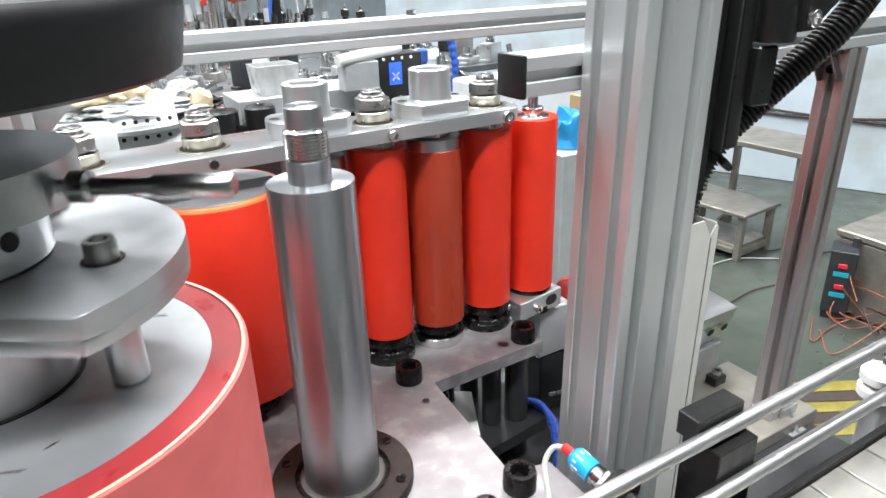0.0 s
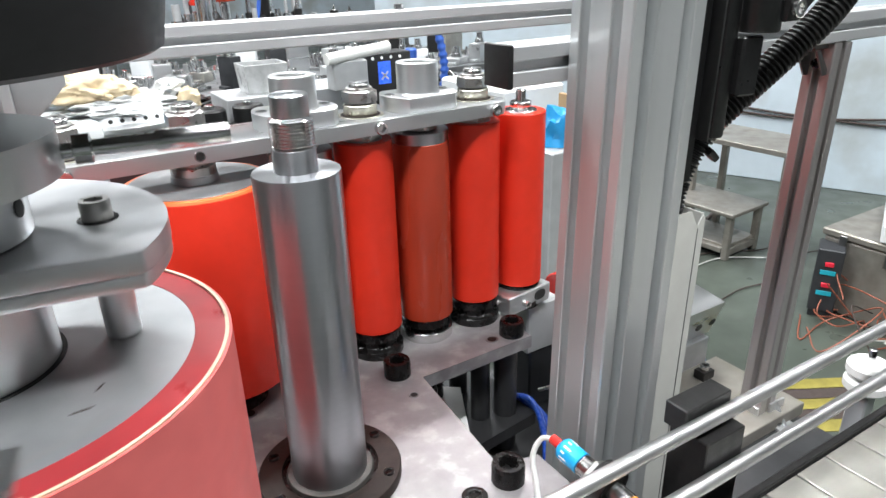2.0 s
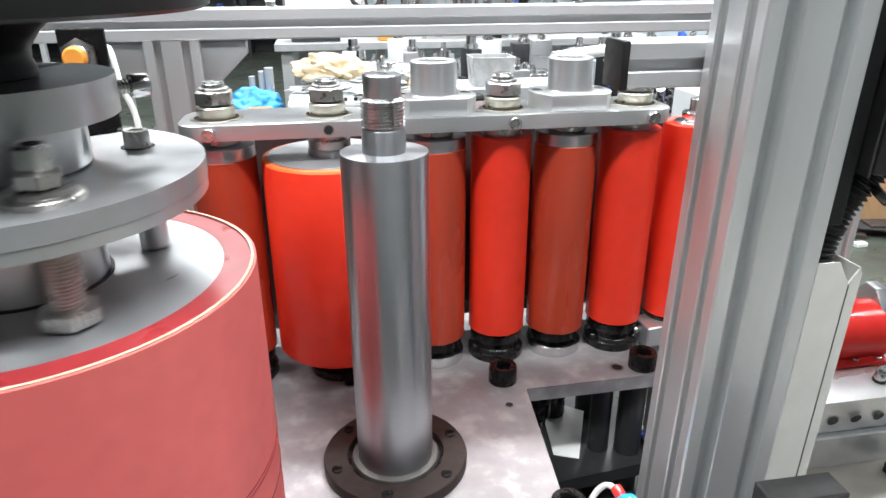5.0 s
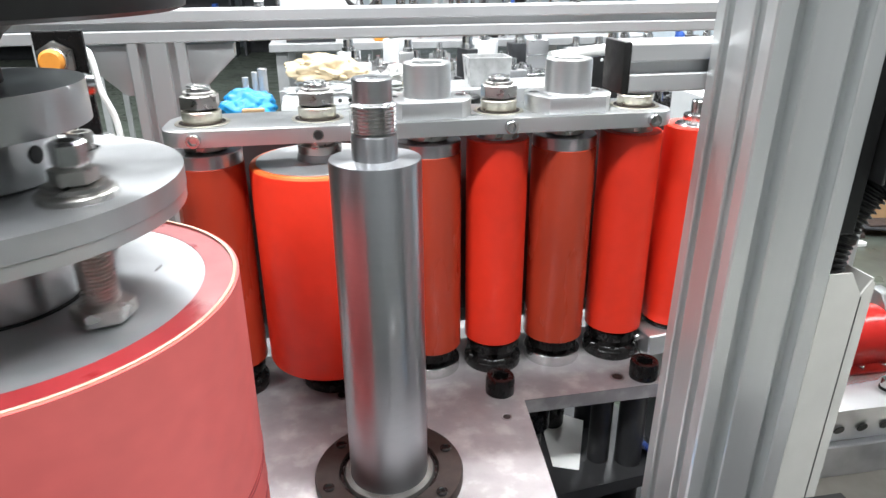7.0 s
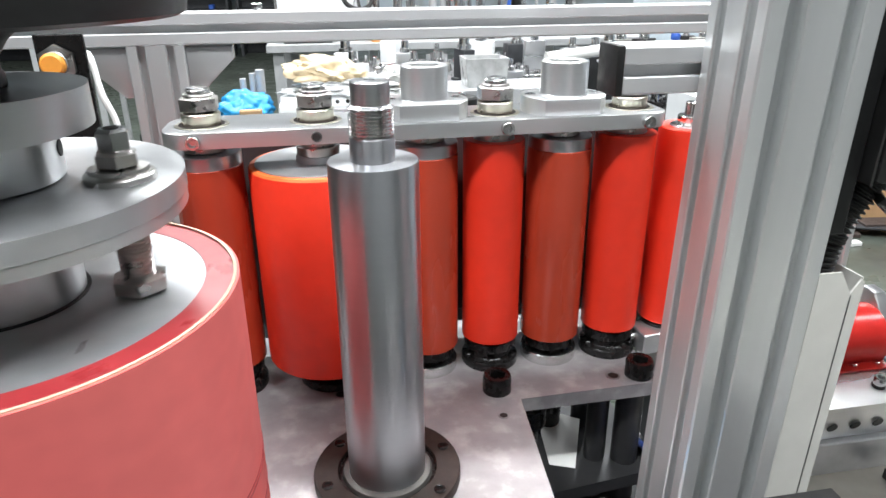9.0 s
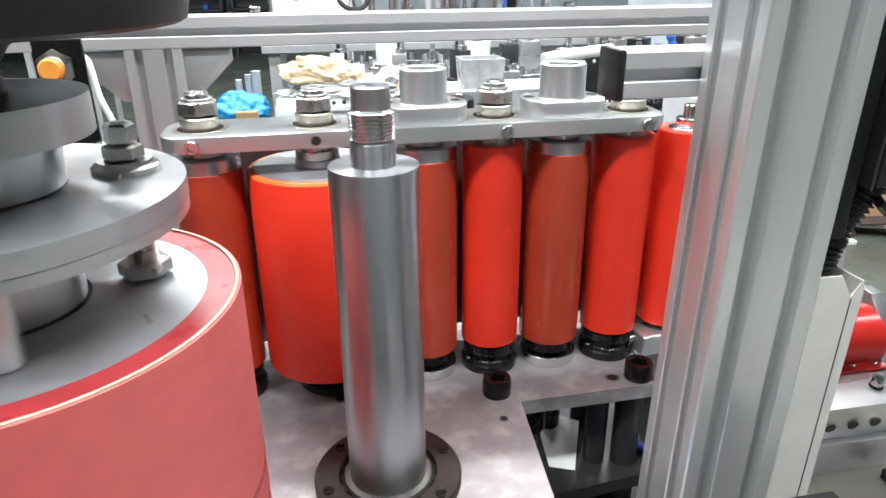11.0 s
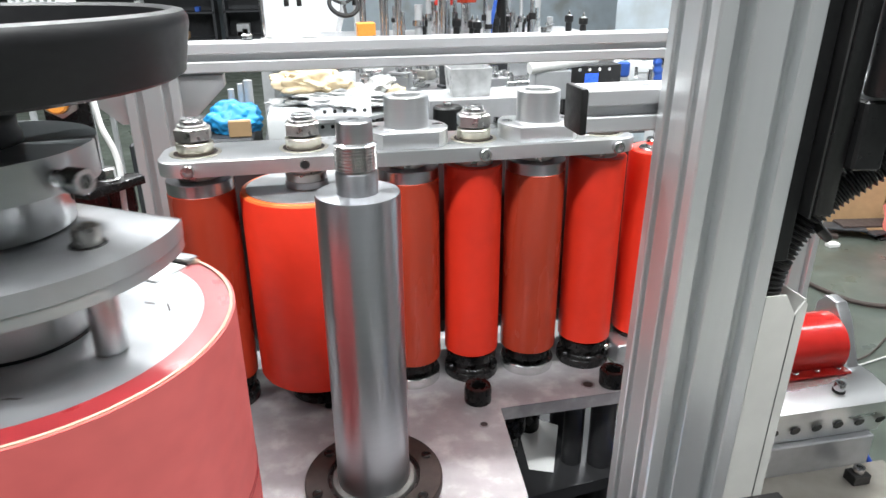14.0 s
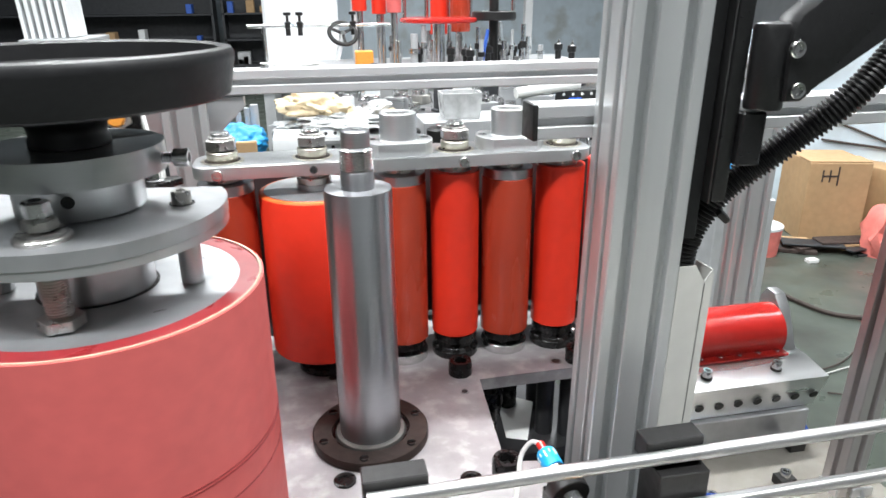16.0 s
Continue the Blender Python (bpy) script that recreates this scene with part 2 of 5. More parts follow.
def slab(outline, z0, z1, bev=0.0, bm=None, m=None, seg=2):
    """A flat plate from an outline (counter-clockwise), with its top and bottom edges rounded."""
    b = bmesh.new()
    low = [b.verts.new((x, y, z0)) for x, y in outline]
    high = [b.verts.new((x, y, z1)) for x, y in outline]
    n = len(outline)
    b.faces.new(low[::-1])
    b.faces.new(high)
    for i in range(n):
        b.faces.new((low[i], low[(i + 1) % n], high[(i + 1) % n], high[i]))
    if bev:
        rim = [e for e in b.edges if abs(e.verts[0].co.z - e.verts[1].co.z) < 1e-9]
        bmesh.ops.bevel(b, geom=rim, offset=bev, segments=seg, affect="EDGES", profile=0.5)
    if m is not None:
        bmesh.ops.transform(b, matrix=m, verts=b.verts)
    return merge(bm, b)


def arc(cx, cy, r, a0, a1, n):
    return [(cx + r * math.cos(radians(a0 + (a1 - a0) * i / n)), cy + r * math.sin(radians(a0 + (a1 - a0) * i / n))) for i in range(n + 1)]


def hexa(af):
    return arc(0, 0, af / math.sqrt(3), 30, 330, 5)


def hexnut(af, z0, z1, bm=None, m=None):
    """A hexagon nut with turned-down corners on both ends."""
    b = bmesh.new()
    c, i = af / math.sqrt(3), af / 2 * 0.96
    h = (z1 - z0) * 0.13
    rows = []
    for r, z, sharp in ((i, z0, 0), (c, z0 + h, 1), (c, z1 - h, 1), (i, z1, 0)):
        rows.append([b.verts.new((r * math.cos(radians(30 + 60 * k)), r * math.sin(radians(30 + 60 * k)), z)) for k in range(6)])
    for a, d in zip(rows, rows[1:]):
        for k in range(6):
            b.faces.new((a[k], a[(k + 1) % 6], d[(k + 1) % 6], d[k]))
    b.faces.new(rows[0][::-1])
    b.faces.new(rows[-1])
    if m is not None:
        bmesh.ops.transform(b, matrix=m, verts=b.verts)
    return merge(bm, b)


def thread(r, z0, z1, pitch=0.0022, depth=0.001, seg=40):
    pr = [(r - depth, z0)]
    z = z0
    while z + pitch < z1 + 1e-6:
        pr += [(r - depth, z + 0.08 * pitch), (r, z + 0.42 * pitch), (r, z + 0.58 * pitch), (r - depth, z + 0.92 * pitch)]
        z += pitch
    pr += [(r - depth, z1)]
    return pr


def sweep(points, radius, seg=12, bm=None, ribs=0, rib=0.0, closed_ends=True):
    """A round bar, cable or ribbed hose along a smooth path through the points."""
    pts = [Vector(p) for p in points]
    path = []
    if len(pts) == 2:
        path = pts
    else:
        ext = [pts[0] * 2 - pts[1]] + pts + [pts[-1] * 2 - pts[-2]]
        for k in range(1, len(ext) - 2):
            for s in range(10):
                t = s / 10
                a, b, c, d = ext[k - 1:k + 3]
                path.append(0.5 * (2 * b + (c - a) * t + (2 * a - 5 * b + 4 * c - d) * t * t + (3 * b - a - 3 * c + d) * t ** 3))
        path.append(pts[-1])
    radii = [radius] * len(path)
    if ribs:
        length = [0.0]
        for a, b in zip(path, path[1:]):
            length.append(length[-1] + (b - a).length)
        dense, radii = [], []
        n = ribs * 4
        k = 0
        for i in range(n + 1):
            s = length[-1] * i / n
            while k < len(length) - 2 and length[k + 1] < s:
                k += 1
            f = (s - length[k]) / max(1e-9, length[k + 1] - length[k])
            dense.append(path[k].lerp(path[k + 1], f))
            radii.append(radius + (rib if i % 4 in (1, 2) else 0))
        path = dense
    bm = bm or bmesh.new()
    rings = []
    side = None
    for i, p in enumerate(path):
        d = (path[min(i + 1, len(path) - 1)] - path[max(i - 1, 0)]).normalized()
        if side is None:
            side = d.orthogonal().normalized()
        side = (side - d * side.dot(d)).normalized()
        up = d.cross(side)
        rings.append([bm.verts.new(p + radii[i] * (math.cos(2 * math.pi * k / seg) * side + math.sin(2 * math.pi * k / seg) * up)) for k in range(seg)])
    for a, b in zip(rings, rings[1:]):
        for k in range(seg):
            bm.faces.new((a[k], a[(k + 1) % seg], b[(k + 1) % seg], b[k]))
    if closed_ends:
        bm.faces.new(rings[0][::-1])
        bm.faces.new(rings[-1])
    return bm


def slotted(w, h, nx, ny, slot=0.0085, depth=0.010):
    """The outline of an extruded frame profile with nx slots on the sides along x and ny along y."""
    def side(length, n):
        run = [(-length / 2 + 0.0015, 0.0)]
        pitch = length / n
        for i in range(n):
            c = -length / 2 + pitch * (i + 0.5)
            k = slot / 2
            run += [(c - k - 0.001, 0), (c - k, 0.001), (c - k, 0.0025), (c - k - 0.0035, 0.0035), (c - k - 0.0005, depth), (c + k + 0.0005, depth), (c + k + 0.0035, 0.0035), (c + k, 0.0025), (c + k, 0.001), (c + k + 0.001, 0)]
        run.append((length / 2 - 0.0015, 0.0))
        return run
    out = []
    for s, q in side(w, nx):
        out.append((s, -h / 2 + q))
    for s, q in side(h, ny):
        out.append((w / 2 - q, s))
    for s, q in side(w, nx):
        out.append((-s, h / 2 - q))
    for s, q in side(h, ny):
        out.append((-w / 2 + q, -s))
    return out


def along(axis, length, outline):
    """A profile bar from its start along an axis; z keeps the outline as it is."""
    m = {"z": Matrix.Identity(4), "x": Matrix(((0, 0, 1, 0), (1, 0, 0, 0), (0, 1, 0, 0), (0, 0, 0, 1))), "y": Matrix(((1, 0, 0, 0), (0, 0, 1, 0), (0, 1, 0, 0), (0, 0, 0, 1)))}[axis]
    return slab(outline, 0, length, 0, None, m)


def socket_screw(name, r, height, mat, parent, at, label=""):
    """A socket cap screw head with a six-sided recess."""
    n = 24
    bm = bmesh.new()

    def ring(radius, z, six=False):
        out = []
        for i in range(n):
            q = 2 * math.pi * i / n
            k = math.cos(math.pi / 6) / math.cos((q % (math.pi / 3)) - math.pi / 6) if six else 1.0
            out.append(bm.verts.new((radius * k * math.cos(q), radius * k * math.sin(q), z)))
        return out
    s = r * 0.62
    rows = [ring(r, 0), ring(r, height * 0.84), ring(r * 0.92, height), ring(s * 1.06, height, True), ring(s, height * 0.96, True), ring(s, height * 0.42, True)]
    for a, b in zip(rows, rows[1:]):
        for i in range(n):
            bm.faces.new((a[i], a[(i + 1) % n], b[(i + 1) % n], b[i]))
    bm.faces.new(rows[-1])
    bm.faces.new(rows[0][::-1])
    return part(name, bm, mat, parent, label, at)


# ---- the hall ----
def setting(name, bm, mat, label=""):
    return tagged(part(name, bm, mat, None, label), label, "", "", "structure")


setting("floor", block(-9, 9, -7, 13, -0.1, 0, 0), FLOORM, "worn green epoxy workshop floor")
setting("wall_north", block(-9, 9, 13, 13.2, 0, 5, 0), WALLP, "pale painted hall wall")
# south and east walls carry their shade in a darker paint colour
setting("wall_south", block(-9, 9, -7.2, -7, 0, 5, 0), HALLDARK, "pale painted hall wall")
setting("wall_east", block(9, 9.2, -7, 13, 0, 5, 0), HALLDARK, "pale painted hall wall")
# shade of the west side painted on with the near-black machine colour
setting("wall_west", block(-9.2, -9, -7, 13, 0, 5, 0), DARKMACH, "hall wall with its shade painted in near-black")
setting("ceiling", block(-9.2, 9.2, -7.2, 13.2, 5, 5.15, 0), CEIL, "grey sheet-metal hall ceiling")
WALL_A = Vector((2.7, 5.2, 0))
WALL_B = Vector((4.9, 0.4, 0))
ang = math.degrees(math.atan2(WALL_B.y - WALL_A.y, WALL_B.x - WALL_A.x))
part_wall = setting("wall_partition", block(0, (WALL_B - WALL_A).length, -0.06, 0.06, 0, 1.12, 0.004), WALLP, "low pale blue stained partition wall")
part_wall.matrix_basis = pose(WALL_A.x, WALL_A.y, 0, 0, 0, ang)

# ---- machine bed and base plate ----
bed = thing("machine_bed", "grey steel machine bed with levelling legs on the floor", "machine base", pose(0, 0, 0))
part("bed_top", block(-0.6, 0.98, 0.02, 0.80, 0.62, 0.66, 0.003), DARKSTEEL, bed)
for x in (-0.55, 0.93):
    for y in (0.07, 0.75):
        part("leg", block(x - 0.04, x + 0.04, y - 0.04, y + 0.04, 0, 0.62, 0.003), MACHGREY, bed)

plate = thing("base_plate", "thick scuffed steel base plate with a cut-out corner", "plate", pose(0, 0, 0))
outline = [(-0.24, 0.30), (0.445, 0.30), (0.445, 0.412), (0.401, 0.418), (0.4165, 0.597), (0.588, 0.599), (0.588, 0.79), (-0.24, 0.79)]
part("slab", slab(outline, 0.832, 0.85, 0.0008), PLATE, plate)
for x, y, r, m in ((0.218, 0.643, 0.009, BORE), (0.39, 0.57, 0.0058, BORE), (0.538, 0.621, 0.0085, BRONZE)):
    part("screw_hole", tube(r * 0.72, r, 0.845, 0.8508, 24, 0.0002), PLATE_EDGE, plate, "", pose(x, y, 0))
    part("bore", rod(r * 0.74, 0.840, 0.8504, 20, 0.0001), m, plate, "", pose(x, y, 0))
for x, y in ((0.3948, 0.6190), (0.5690, 0.6185), (0.398, 0.399)):
    socket_screw("cap_screw", 0.0165, 0.021, BLACKOX, plate, pose(x, y, 0.85), "black socket cap screw")
for x, y in ((0.22, 0.423), (0.357, 0.396)):
    socket_screw("sunk_screw", 0.0125, 0.003, BLACKOX, plate, pose(x, y, 0.85))
for x, y in ((0.532, 0.640), (0.568, 0.630), (0.54, 0.71), (0.30, 0.74), (-0.2, 0.74), (-0.2, 0.34), (0.30, 0.34)):
    part("pillar", rod(0.0135 if x < 0.55 else 0.0165, 0.66, 0.832, 24), DARKSTEEL, plate, "", pose(x, y, 0))
lower = solo("under_plate", slab([(0.30, 0.44), (0.42, 0.58), (0.60, 0.60), (0.60, 0.78), (0.30, 0.78)], 0.70, 0.718, 0.001), DARKSTEEL, "dark steel plate beneath the base plate", "plate")
for x in (0.36, 0.58):
    part("spacer", rod(0.02, 0.66, 0.70, 20), BLACKOX, lower, "", pose(x, 0.7, 0))
for x, y, r, h in ((0.44, 0.66, 0.03, 0.80), (0.49, 0.70, 0.022, 0.81)):
    solo("drive_pulley", lathe([(0, 0.718), (r * 0.7, 0.718), (r * 0.7, h - 0.03), (r, h - 0.028), (r, h), (0, h)], 32, None, None), BLACKOX, "black drive pulley under the base plate", "pulley", pose(x, y, 0), "pulleys under the plate")

solo("paper_scrap", slab([(0.0, 0.0), (0.030, -0.012), (0.062, 0.060), (0.022, 0.085), (0.004, 0.05)], 0, 0.0008, 0), PAPER, "torn white paper lying under the cut-out", "paper", pose(0.470, 0.632, 0.7186, 14, -3, 0))

# ---- steel spindle on its flange ----
spindle = thing("steel_roller", "ground steel roller with a threaded journal on a black flange", "roller", pose(0.2566, 0.5003, 0.85))
part("flange", lathe([(0.046, 0.0), (0.0685, 0.0), (0.0695, 0.001), (0.0695, 0.010), (0.0685, 0.0115), (0.047, 0.0115), (0.046, 0.009)], 72), BRONZE, spindle, "blackened flange ring")
part("seal_recess", tube(0.039, 0.046, 0.0, 0.0075, 64, 0.0004), BLACKOX, spindle)
part("wear_ring", lathe([(0.034, 0.003), (0.0428, 0.003), (0.0428, 0.0075), (0.0412, 0.0105), (0.0375, 0.0120), (0.034, 0.0120)], 72), WEAR, spindle, "worn steel seal ring")
part("barrel", lathe([(0, 0.008), (0.0355, 0.008), (0.0361, 0.012), (0.0361, 0.3105), (0.0356, 0.3118), (0.0178, 0.3120), (0, 0.3120)], 96), STEEL, spindle)
part("neck", lathe([(0.0185, 0.311), (0.0178, 0.313), (0.0178, 0.3295), (0.0170, 0.331), (0.0150, 0.332), (0, 0.332)], 64), STEEL, spindle)
part("thread", lathe([(0.0150, 0.331)] + thread(0.0179, 0.3322, 0.3546, 0.0028, 0.0017) + [(0.0145, 0.356)], 64), BRIGHT, spindle)
part("tip", lathe([(0.0145, 0.355), (0.0151, 0.3565), (0.0151, 0.3720), (0.0140, 0.3732), (0.0045, 0.3732), (0.0040, 0.371), (0, 0.3655)], 64), STEEL, spindle)
for k in range(6):
    aa = radians(60 * k + 17)
    socket_screw("flange_screw", 0.0052, 0.0022, BLACKOX, spindle, pose(0.0595 * math.cos(aa), 0.0595 * math.sin(aa), 0.0112))


# ---- the row of rubber rollers ----
ROW_Y = 0.688


def small_roller(x, y, top=1.118, base="black", r=0.0365, mat=None, band=False, stub=False, name="red_roller", label=""):
    mat = mat or RED
    t = thing(name, label, "roller", pose(x, y, 0.85), "rollers under the link bar")
    bot, top = 0.032, top - 0.85
    if base == "black":
        part("foot", lathe([(0, 0), (0.0335, 0), (0.0342, 0.001), (0.0342, 0.010), (0.0330, 0.0115), (0.0285, 0.0125), (0.0270, 0.014), (0.0270, 0.022), (0.0310, 0.0235), (0.0318, 0.025), (0.0318, 0.035), (0, 0.0355)], 48), BLACKOX, t, "black roller foot")
        for q in (200, 320):
            part("foot_bolt", hexnut(0.008, 0.0112, 0.0165), BLACKOX, t, "", pose(0.0290 * math.cos(radians(q)), 0.0290 * math.sin(radians(q)), 0))
        bot = 0.0372
    else:
        part("foot", lathe([(0, 0), (0.0335, 0), (0.0343, 0.001), (0.0343, 0.0128), (0.0335, 0.0138), (0.0285, 0.0138), (0.0280, 0.0125), (0, 0.0125)], 48), BRIGHT, t, "bright roller foot")
        part("seal", lathe([(0, 0.0125), (0.0235, 0.0125), (0.0235, 0.018), (0.0310, 0.020), (0.0310, 0.0318), (0, 0.0318)], 40), BLACKOX, t)
        bot = 0.0330
    rt = top - (0.013 if band else 0)
    part("rubber_sleeve", lathe([(0.022, bot), (r - 0.0012, bot), (r, bot + 0.001), (r, rt - 0.001), (r - 0.001, rt), (0.020, rt)], 64), mat, t)
    if band:
        part("steel_band", lathe([(r - 0.002, rt - 0.001), (r - 0.0006, rt), (r - 0.0006, top - 0.0008), (r - 0.0016, top), (0, top)], 64), STEEL, t, "bare steel end band")
    else:
        part("end_cap", rod(0.0225, top - 0.006, top + 0.0012, 48), STEEL, t)
    if stub:
        part("bearing", tube(0.009, 0.0205, top, top + 0.0022, 48, 0.0005), BRIGHT, t)
        part("stub", lathe([(0, top), (0.0135, top + 0.002), (0.0140, top + 0.003), (0.0140, top + 0.011), (0.0130, top + 0.012), (0.0068, top + 0.0125), (0.0068, top + 0.026), (0.006, top + 0.027), (0, top + 0.027)], 40), BRIGHT, t)
    else:
        part("journal", lathe([(0, top), (0.0215, top + 0.001), (0.0215, 0.2855), (0.0165, 0.2870), (0.0165, 0.2912), (0, 0.2912)], 48), NUTMET, t)
    return t


R_X = (0.1005, 0.2130, 0.3262, 0.4025, 0.4780, 0.5560, 0.6345)
small_roller(R_X[0], ROW_Y, 1.1300, "black", 0.0354, DARKRED, True, label="dull red rubber roller with a bare steel band")
small_roller(R_X[2], ROW_Y, 1.1300, "bright", 0.0354, DARKRED, True, label="dull red rubber roller with a bare steel band")
small_roller(R_X[3], ROW_Y, 1.1290, "black", 0.0338, RED, False, label="bright red rubber roller on a black foot")
small_roller(R_X[4], ROW_Y, 1.1300, "bright", 0.0354, DARKRED, True, label="dull red rubber roller with a bare steel band")
small_roller(R_X[5], ROW_Y, 1.1300, "black", 0.0338, RED, False, label="bright red rubber roller on a black foot")
small_roller(R_X[6], 0.692, 1.1315, "black", 0.0334, RED, False, True, label="bright red rubber roller with a free bearing end")

big = thing("wide_roller", "wide red rubber roller with an orange-edged top", "roller", pose(R_X[1], ROW_Y, 0.85), "rollers under the link bar")
part("foot", lathe([(0, 0), (0.040, 0), (0.041, 0.001), (0.041, 0.010), (0.036, 0.012), (0.034, 0.014), (0.034, 0.036), (0, 0.036)], 48), BLACKOX, big)
part("rubber_sleeve", lathe([(0.050, 0.0382), (0.0722, 0.0382), (0.0732, 0.0397), (0.0732, 0.2600), (0.0727, 0.2612)], 96), RED, big)
part("edge_ring", lathe([(0.0727, 0.2612), (0.0715, 0.2634), (0.0665, 0.2640), (0.0655, 0.262)], 96), RED_END, big, "orange rubber edge")
part("end_disc", lathe([(0.0665, 0.260), (0.0660, 0.2648), (0.024, 0.2652), (0.0235, 0.270), (0.0225, 0.272), (0, 0.272)], 96), DISC, big)
part("journal", lathe([(0, 0.272), (0.0225, 0.2725), (0.0225, 0.281), (0.0175, 0.282), (0.0175, 0.2912), (0, 0.2912)], 48), NUTMET, big)

# made-up dark sheet on stays, added so the gaps between rollers look dark
shield = thing("back_shield", "dark sheet added behind the roller row to darken its gaps", "shield", pose(0, 0, 0))
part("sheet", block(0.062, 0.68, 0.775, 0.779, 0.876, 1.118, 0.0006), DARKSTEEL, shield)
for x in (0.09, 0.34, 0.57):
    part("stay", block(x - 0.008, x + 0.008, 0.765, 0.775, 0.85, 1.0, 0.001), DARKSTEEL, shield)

# ---- link bar over the rollers ----
bar = thing("link_bar", "milled aluminium link bar clamped over the roller journals", "bar", pose(0, 0, 0))
BY0, BY1, BX0, BX1 = 0.6455, 0.731, 0.0655, 0.587
cr = 0.024
bar_outline = arc(BX0 + cr, BY0 + cr, cr, 180, 270, 6) + arc(BX1 - cr, BY0 + cr, cr, 270, 360, 6) + arc(BX1 - cr, BY1 - cr, cr, 0, 90, 6) + arc(BX0 + cr, BY1 - cr, cr, 90, 180, 6)
part("beam", slab(bar_outline, 1.1412, 1.1565, 0.0008), MILLED, bar)
for x in (0.0973, 0.4051, 0.5591):
    s = socket_screw("side_screw", 0.0068, 0.0065, BRIGHT, bar, pose(x, BY0, 1.1485, 90, 0, 0), "small socket screw")
for x in (R_X[1],):
    part("side_hole", rod(0.0042, 0, 0.0006, 20, 0.0001), BORE, bar, "", pose(x, BY0, 1.1485, 90, 0, 0))
    part("side_hole_rim", tube(0.004, 0.0054, 0, 0.0004, 20, 0.0001), BRIGHT, bar, "", pose(x, BY0, 1.1485, 90, 0, 0))


def stud_nut(x):
    t = thing("stud_nut", "plated lock nut with collar on a threaded stud", "nut", pose(x, ROW_Y, 1.1565), "lock nuts on the link bar")
    part("seat_ring", tube(0.019, 0.0265, 0, 0.0009, 48, 0.0003), BRASSY, t)
    part("seat_gap", tube(0.0185, 0.0225, 0.0002, 0.0012, 48, 0.0002), BRONZE, t)
    part("collar", lathe([(0.010, 0), (0.0182, 0), (0.0188, 0.001), (0.0192, 0.0118), (0.0184, 0.0128), (0.010, 0.0128)], 48), BRASSY, t, "yellowish collar ring")
    part("hexagon", hexnut(0.0345, 0.0135, 0.0290), NUTMET, t)
    part("lock_ring", rod(0.0150, 0.0285, 0.0312, 40), NUTMET, t)
    part("stud", lathe([(0.0095, 0.027)] + thread(0.0120, 0.0305, 0.0365, 0.0018, 0.0011) + [(0.0103, 0.0374), (0.005, 0.0374), (0.0045, 0.0364), (0, 0.0361)], 40), BRIGHT, t)
    return t


for k in (0, 1, 3, 5):
    stud_nut(R_X[k])


def boss(x):
    t = thing("bearing_boss", "turned aluminium bearing boss bolted on the link bar", "bearing housing", pose(x, ROW_Y, 1.1565), "bearing bosses on the link bar")
    r, c = 0.0455, 0.034
    q = math.degrees(math.asin(c / r))
    o = arc(0, 0, r, -q, q, 14) + arc(0, 0, r, 180 - q, 180 + q, 14)
    part("foot", slab(o, 0, 0.017, 0.0008), MILLED, t)
    part("sleeve", lathe([(0.0265, 0.017), (0.0248, 0.0185), (0.0245, 0.020), (0.0245, 0.0515), (0.0235, 0.0525), (0.0160, 0.0525), (0.0152, 0.0515), (0.0152, 0.040), (0, 0.040)], 64), TURNED, t)
    part("shaft_end", rod(0.0125, 0.040, 0.0475, 32), NUTMET, t)
    for s in (-1, 1):
        socket_screw("sunk_screw", 0.0062, 0.0012, BRIGHT, t, pose(s * 0.0355, 0.004, 0.0168))
    return t


boss(R_X[2])
boss(R_X[4])

# bracket below the free roller
brk = thing("roller_bracket", "steel clamp bracket holding the free roller", "bracket", pose(0.627, 0.676, 0.867))
MB = pose(0, 0, 0, 0, 0, 8)
part("arm", block(-0.040, 0.044, -0.019, 0.019, -0.014, 0.014, 0.0015, m=MB), MILLED, brk)
part("slot_end", slab(arc(0.026, 0.001, 0.0075, -90, 90, 8) + arc(0.018, 0.001, 0.0075, 90, 270, 8), 0.0186, 0.0194, 0, None, MB @ Matrix.Rotation(radians(90), 4, "X")), BORE, brk, "dark slot in the clamp")
socket_screw("pinch_screw", 0.0050, 0.009, BRIGHT, brk, MB @ pose(-0.010, -0.019, -0.001, 90, 0, 0))
socket_screw("pinch_screw", 0.0050, 0.008, BRIGHT, brk, MB @ pose(-0.040, 0.004, 0.002, 0, -90, 0))
gear = thing("gear_motor", "dark grey gear motor block under the roller bracket", "motor", pose(0.668, 0.700, 0.66))
part("housing", block(-0.030, 0.032, -0.030, 0.040, 0.105, 0.186, 0.0025), MACHGREY, gear)
part("lower_housing", block(-0.020, 0.030, -0.026, 0.040, 0, 0.1045, 0.003), DARKMACH, gear)
part("drain_pipe", rod(0.0028, 0, 0.05, 12), NUTMET, gear, "", pose(-0.030, -0.060, 0.060, 60, 0, 30))
# ---- guard frame of extruded profile ----
rail = thing("guard_rail", "anodised aluminium profile rail of the machine guard", "rail", pose(0, 0, 0))
part("extrusion", along("x", 1.30, slotted(0.0345, 0.0345, 1, 1)), ALU_X, rail, "", pose(-0.24, 0.8225, 1.2395))
part("end_cap", block(-0.246, -0.2402, 0.8052, 0.8398, 1.2223, 1.2567, 0.001), BLACK, rail, "black plastic end cap")
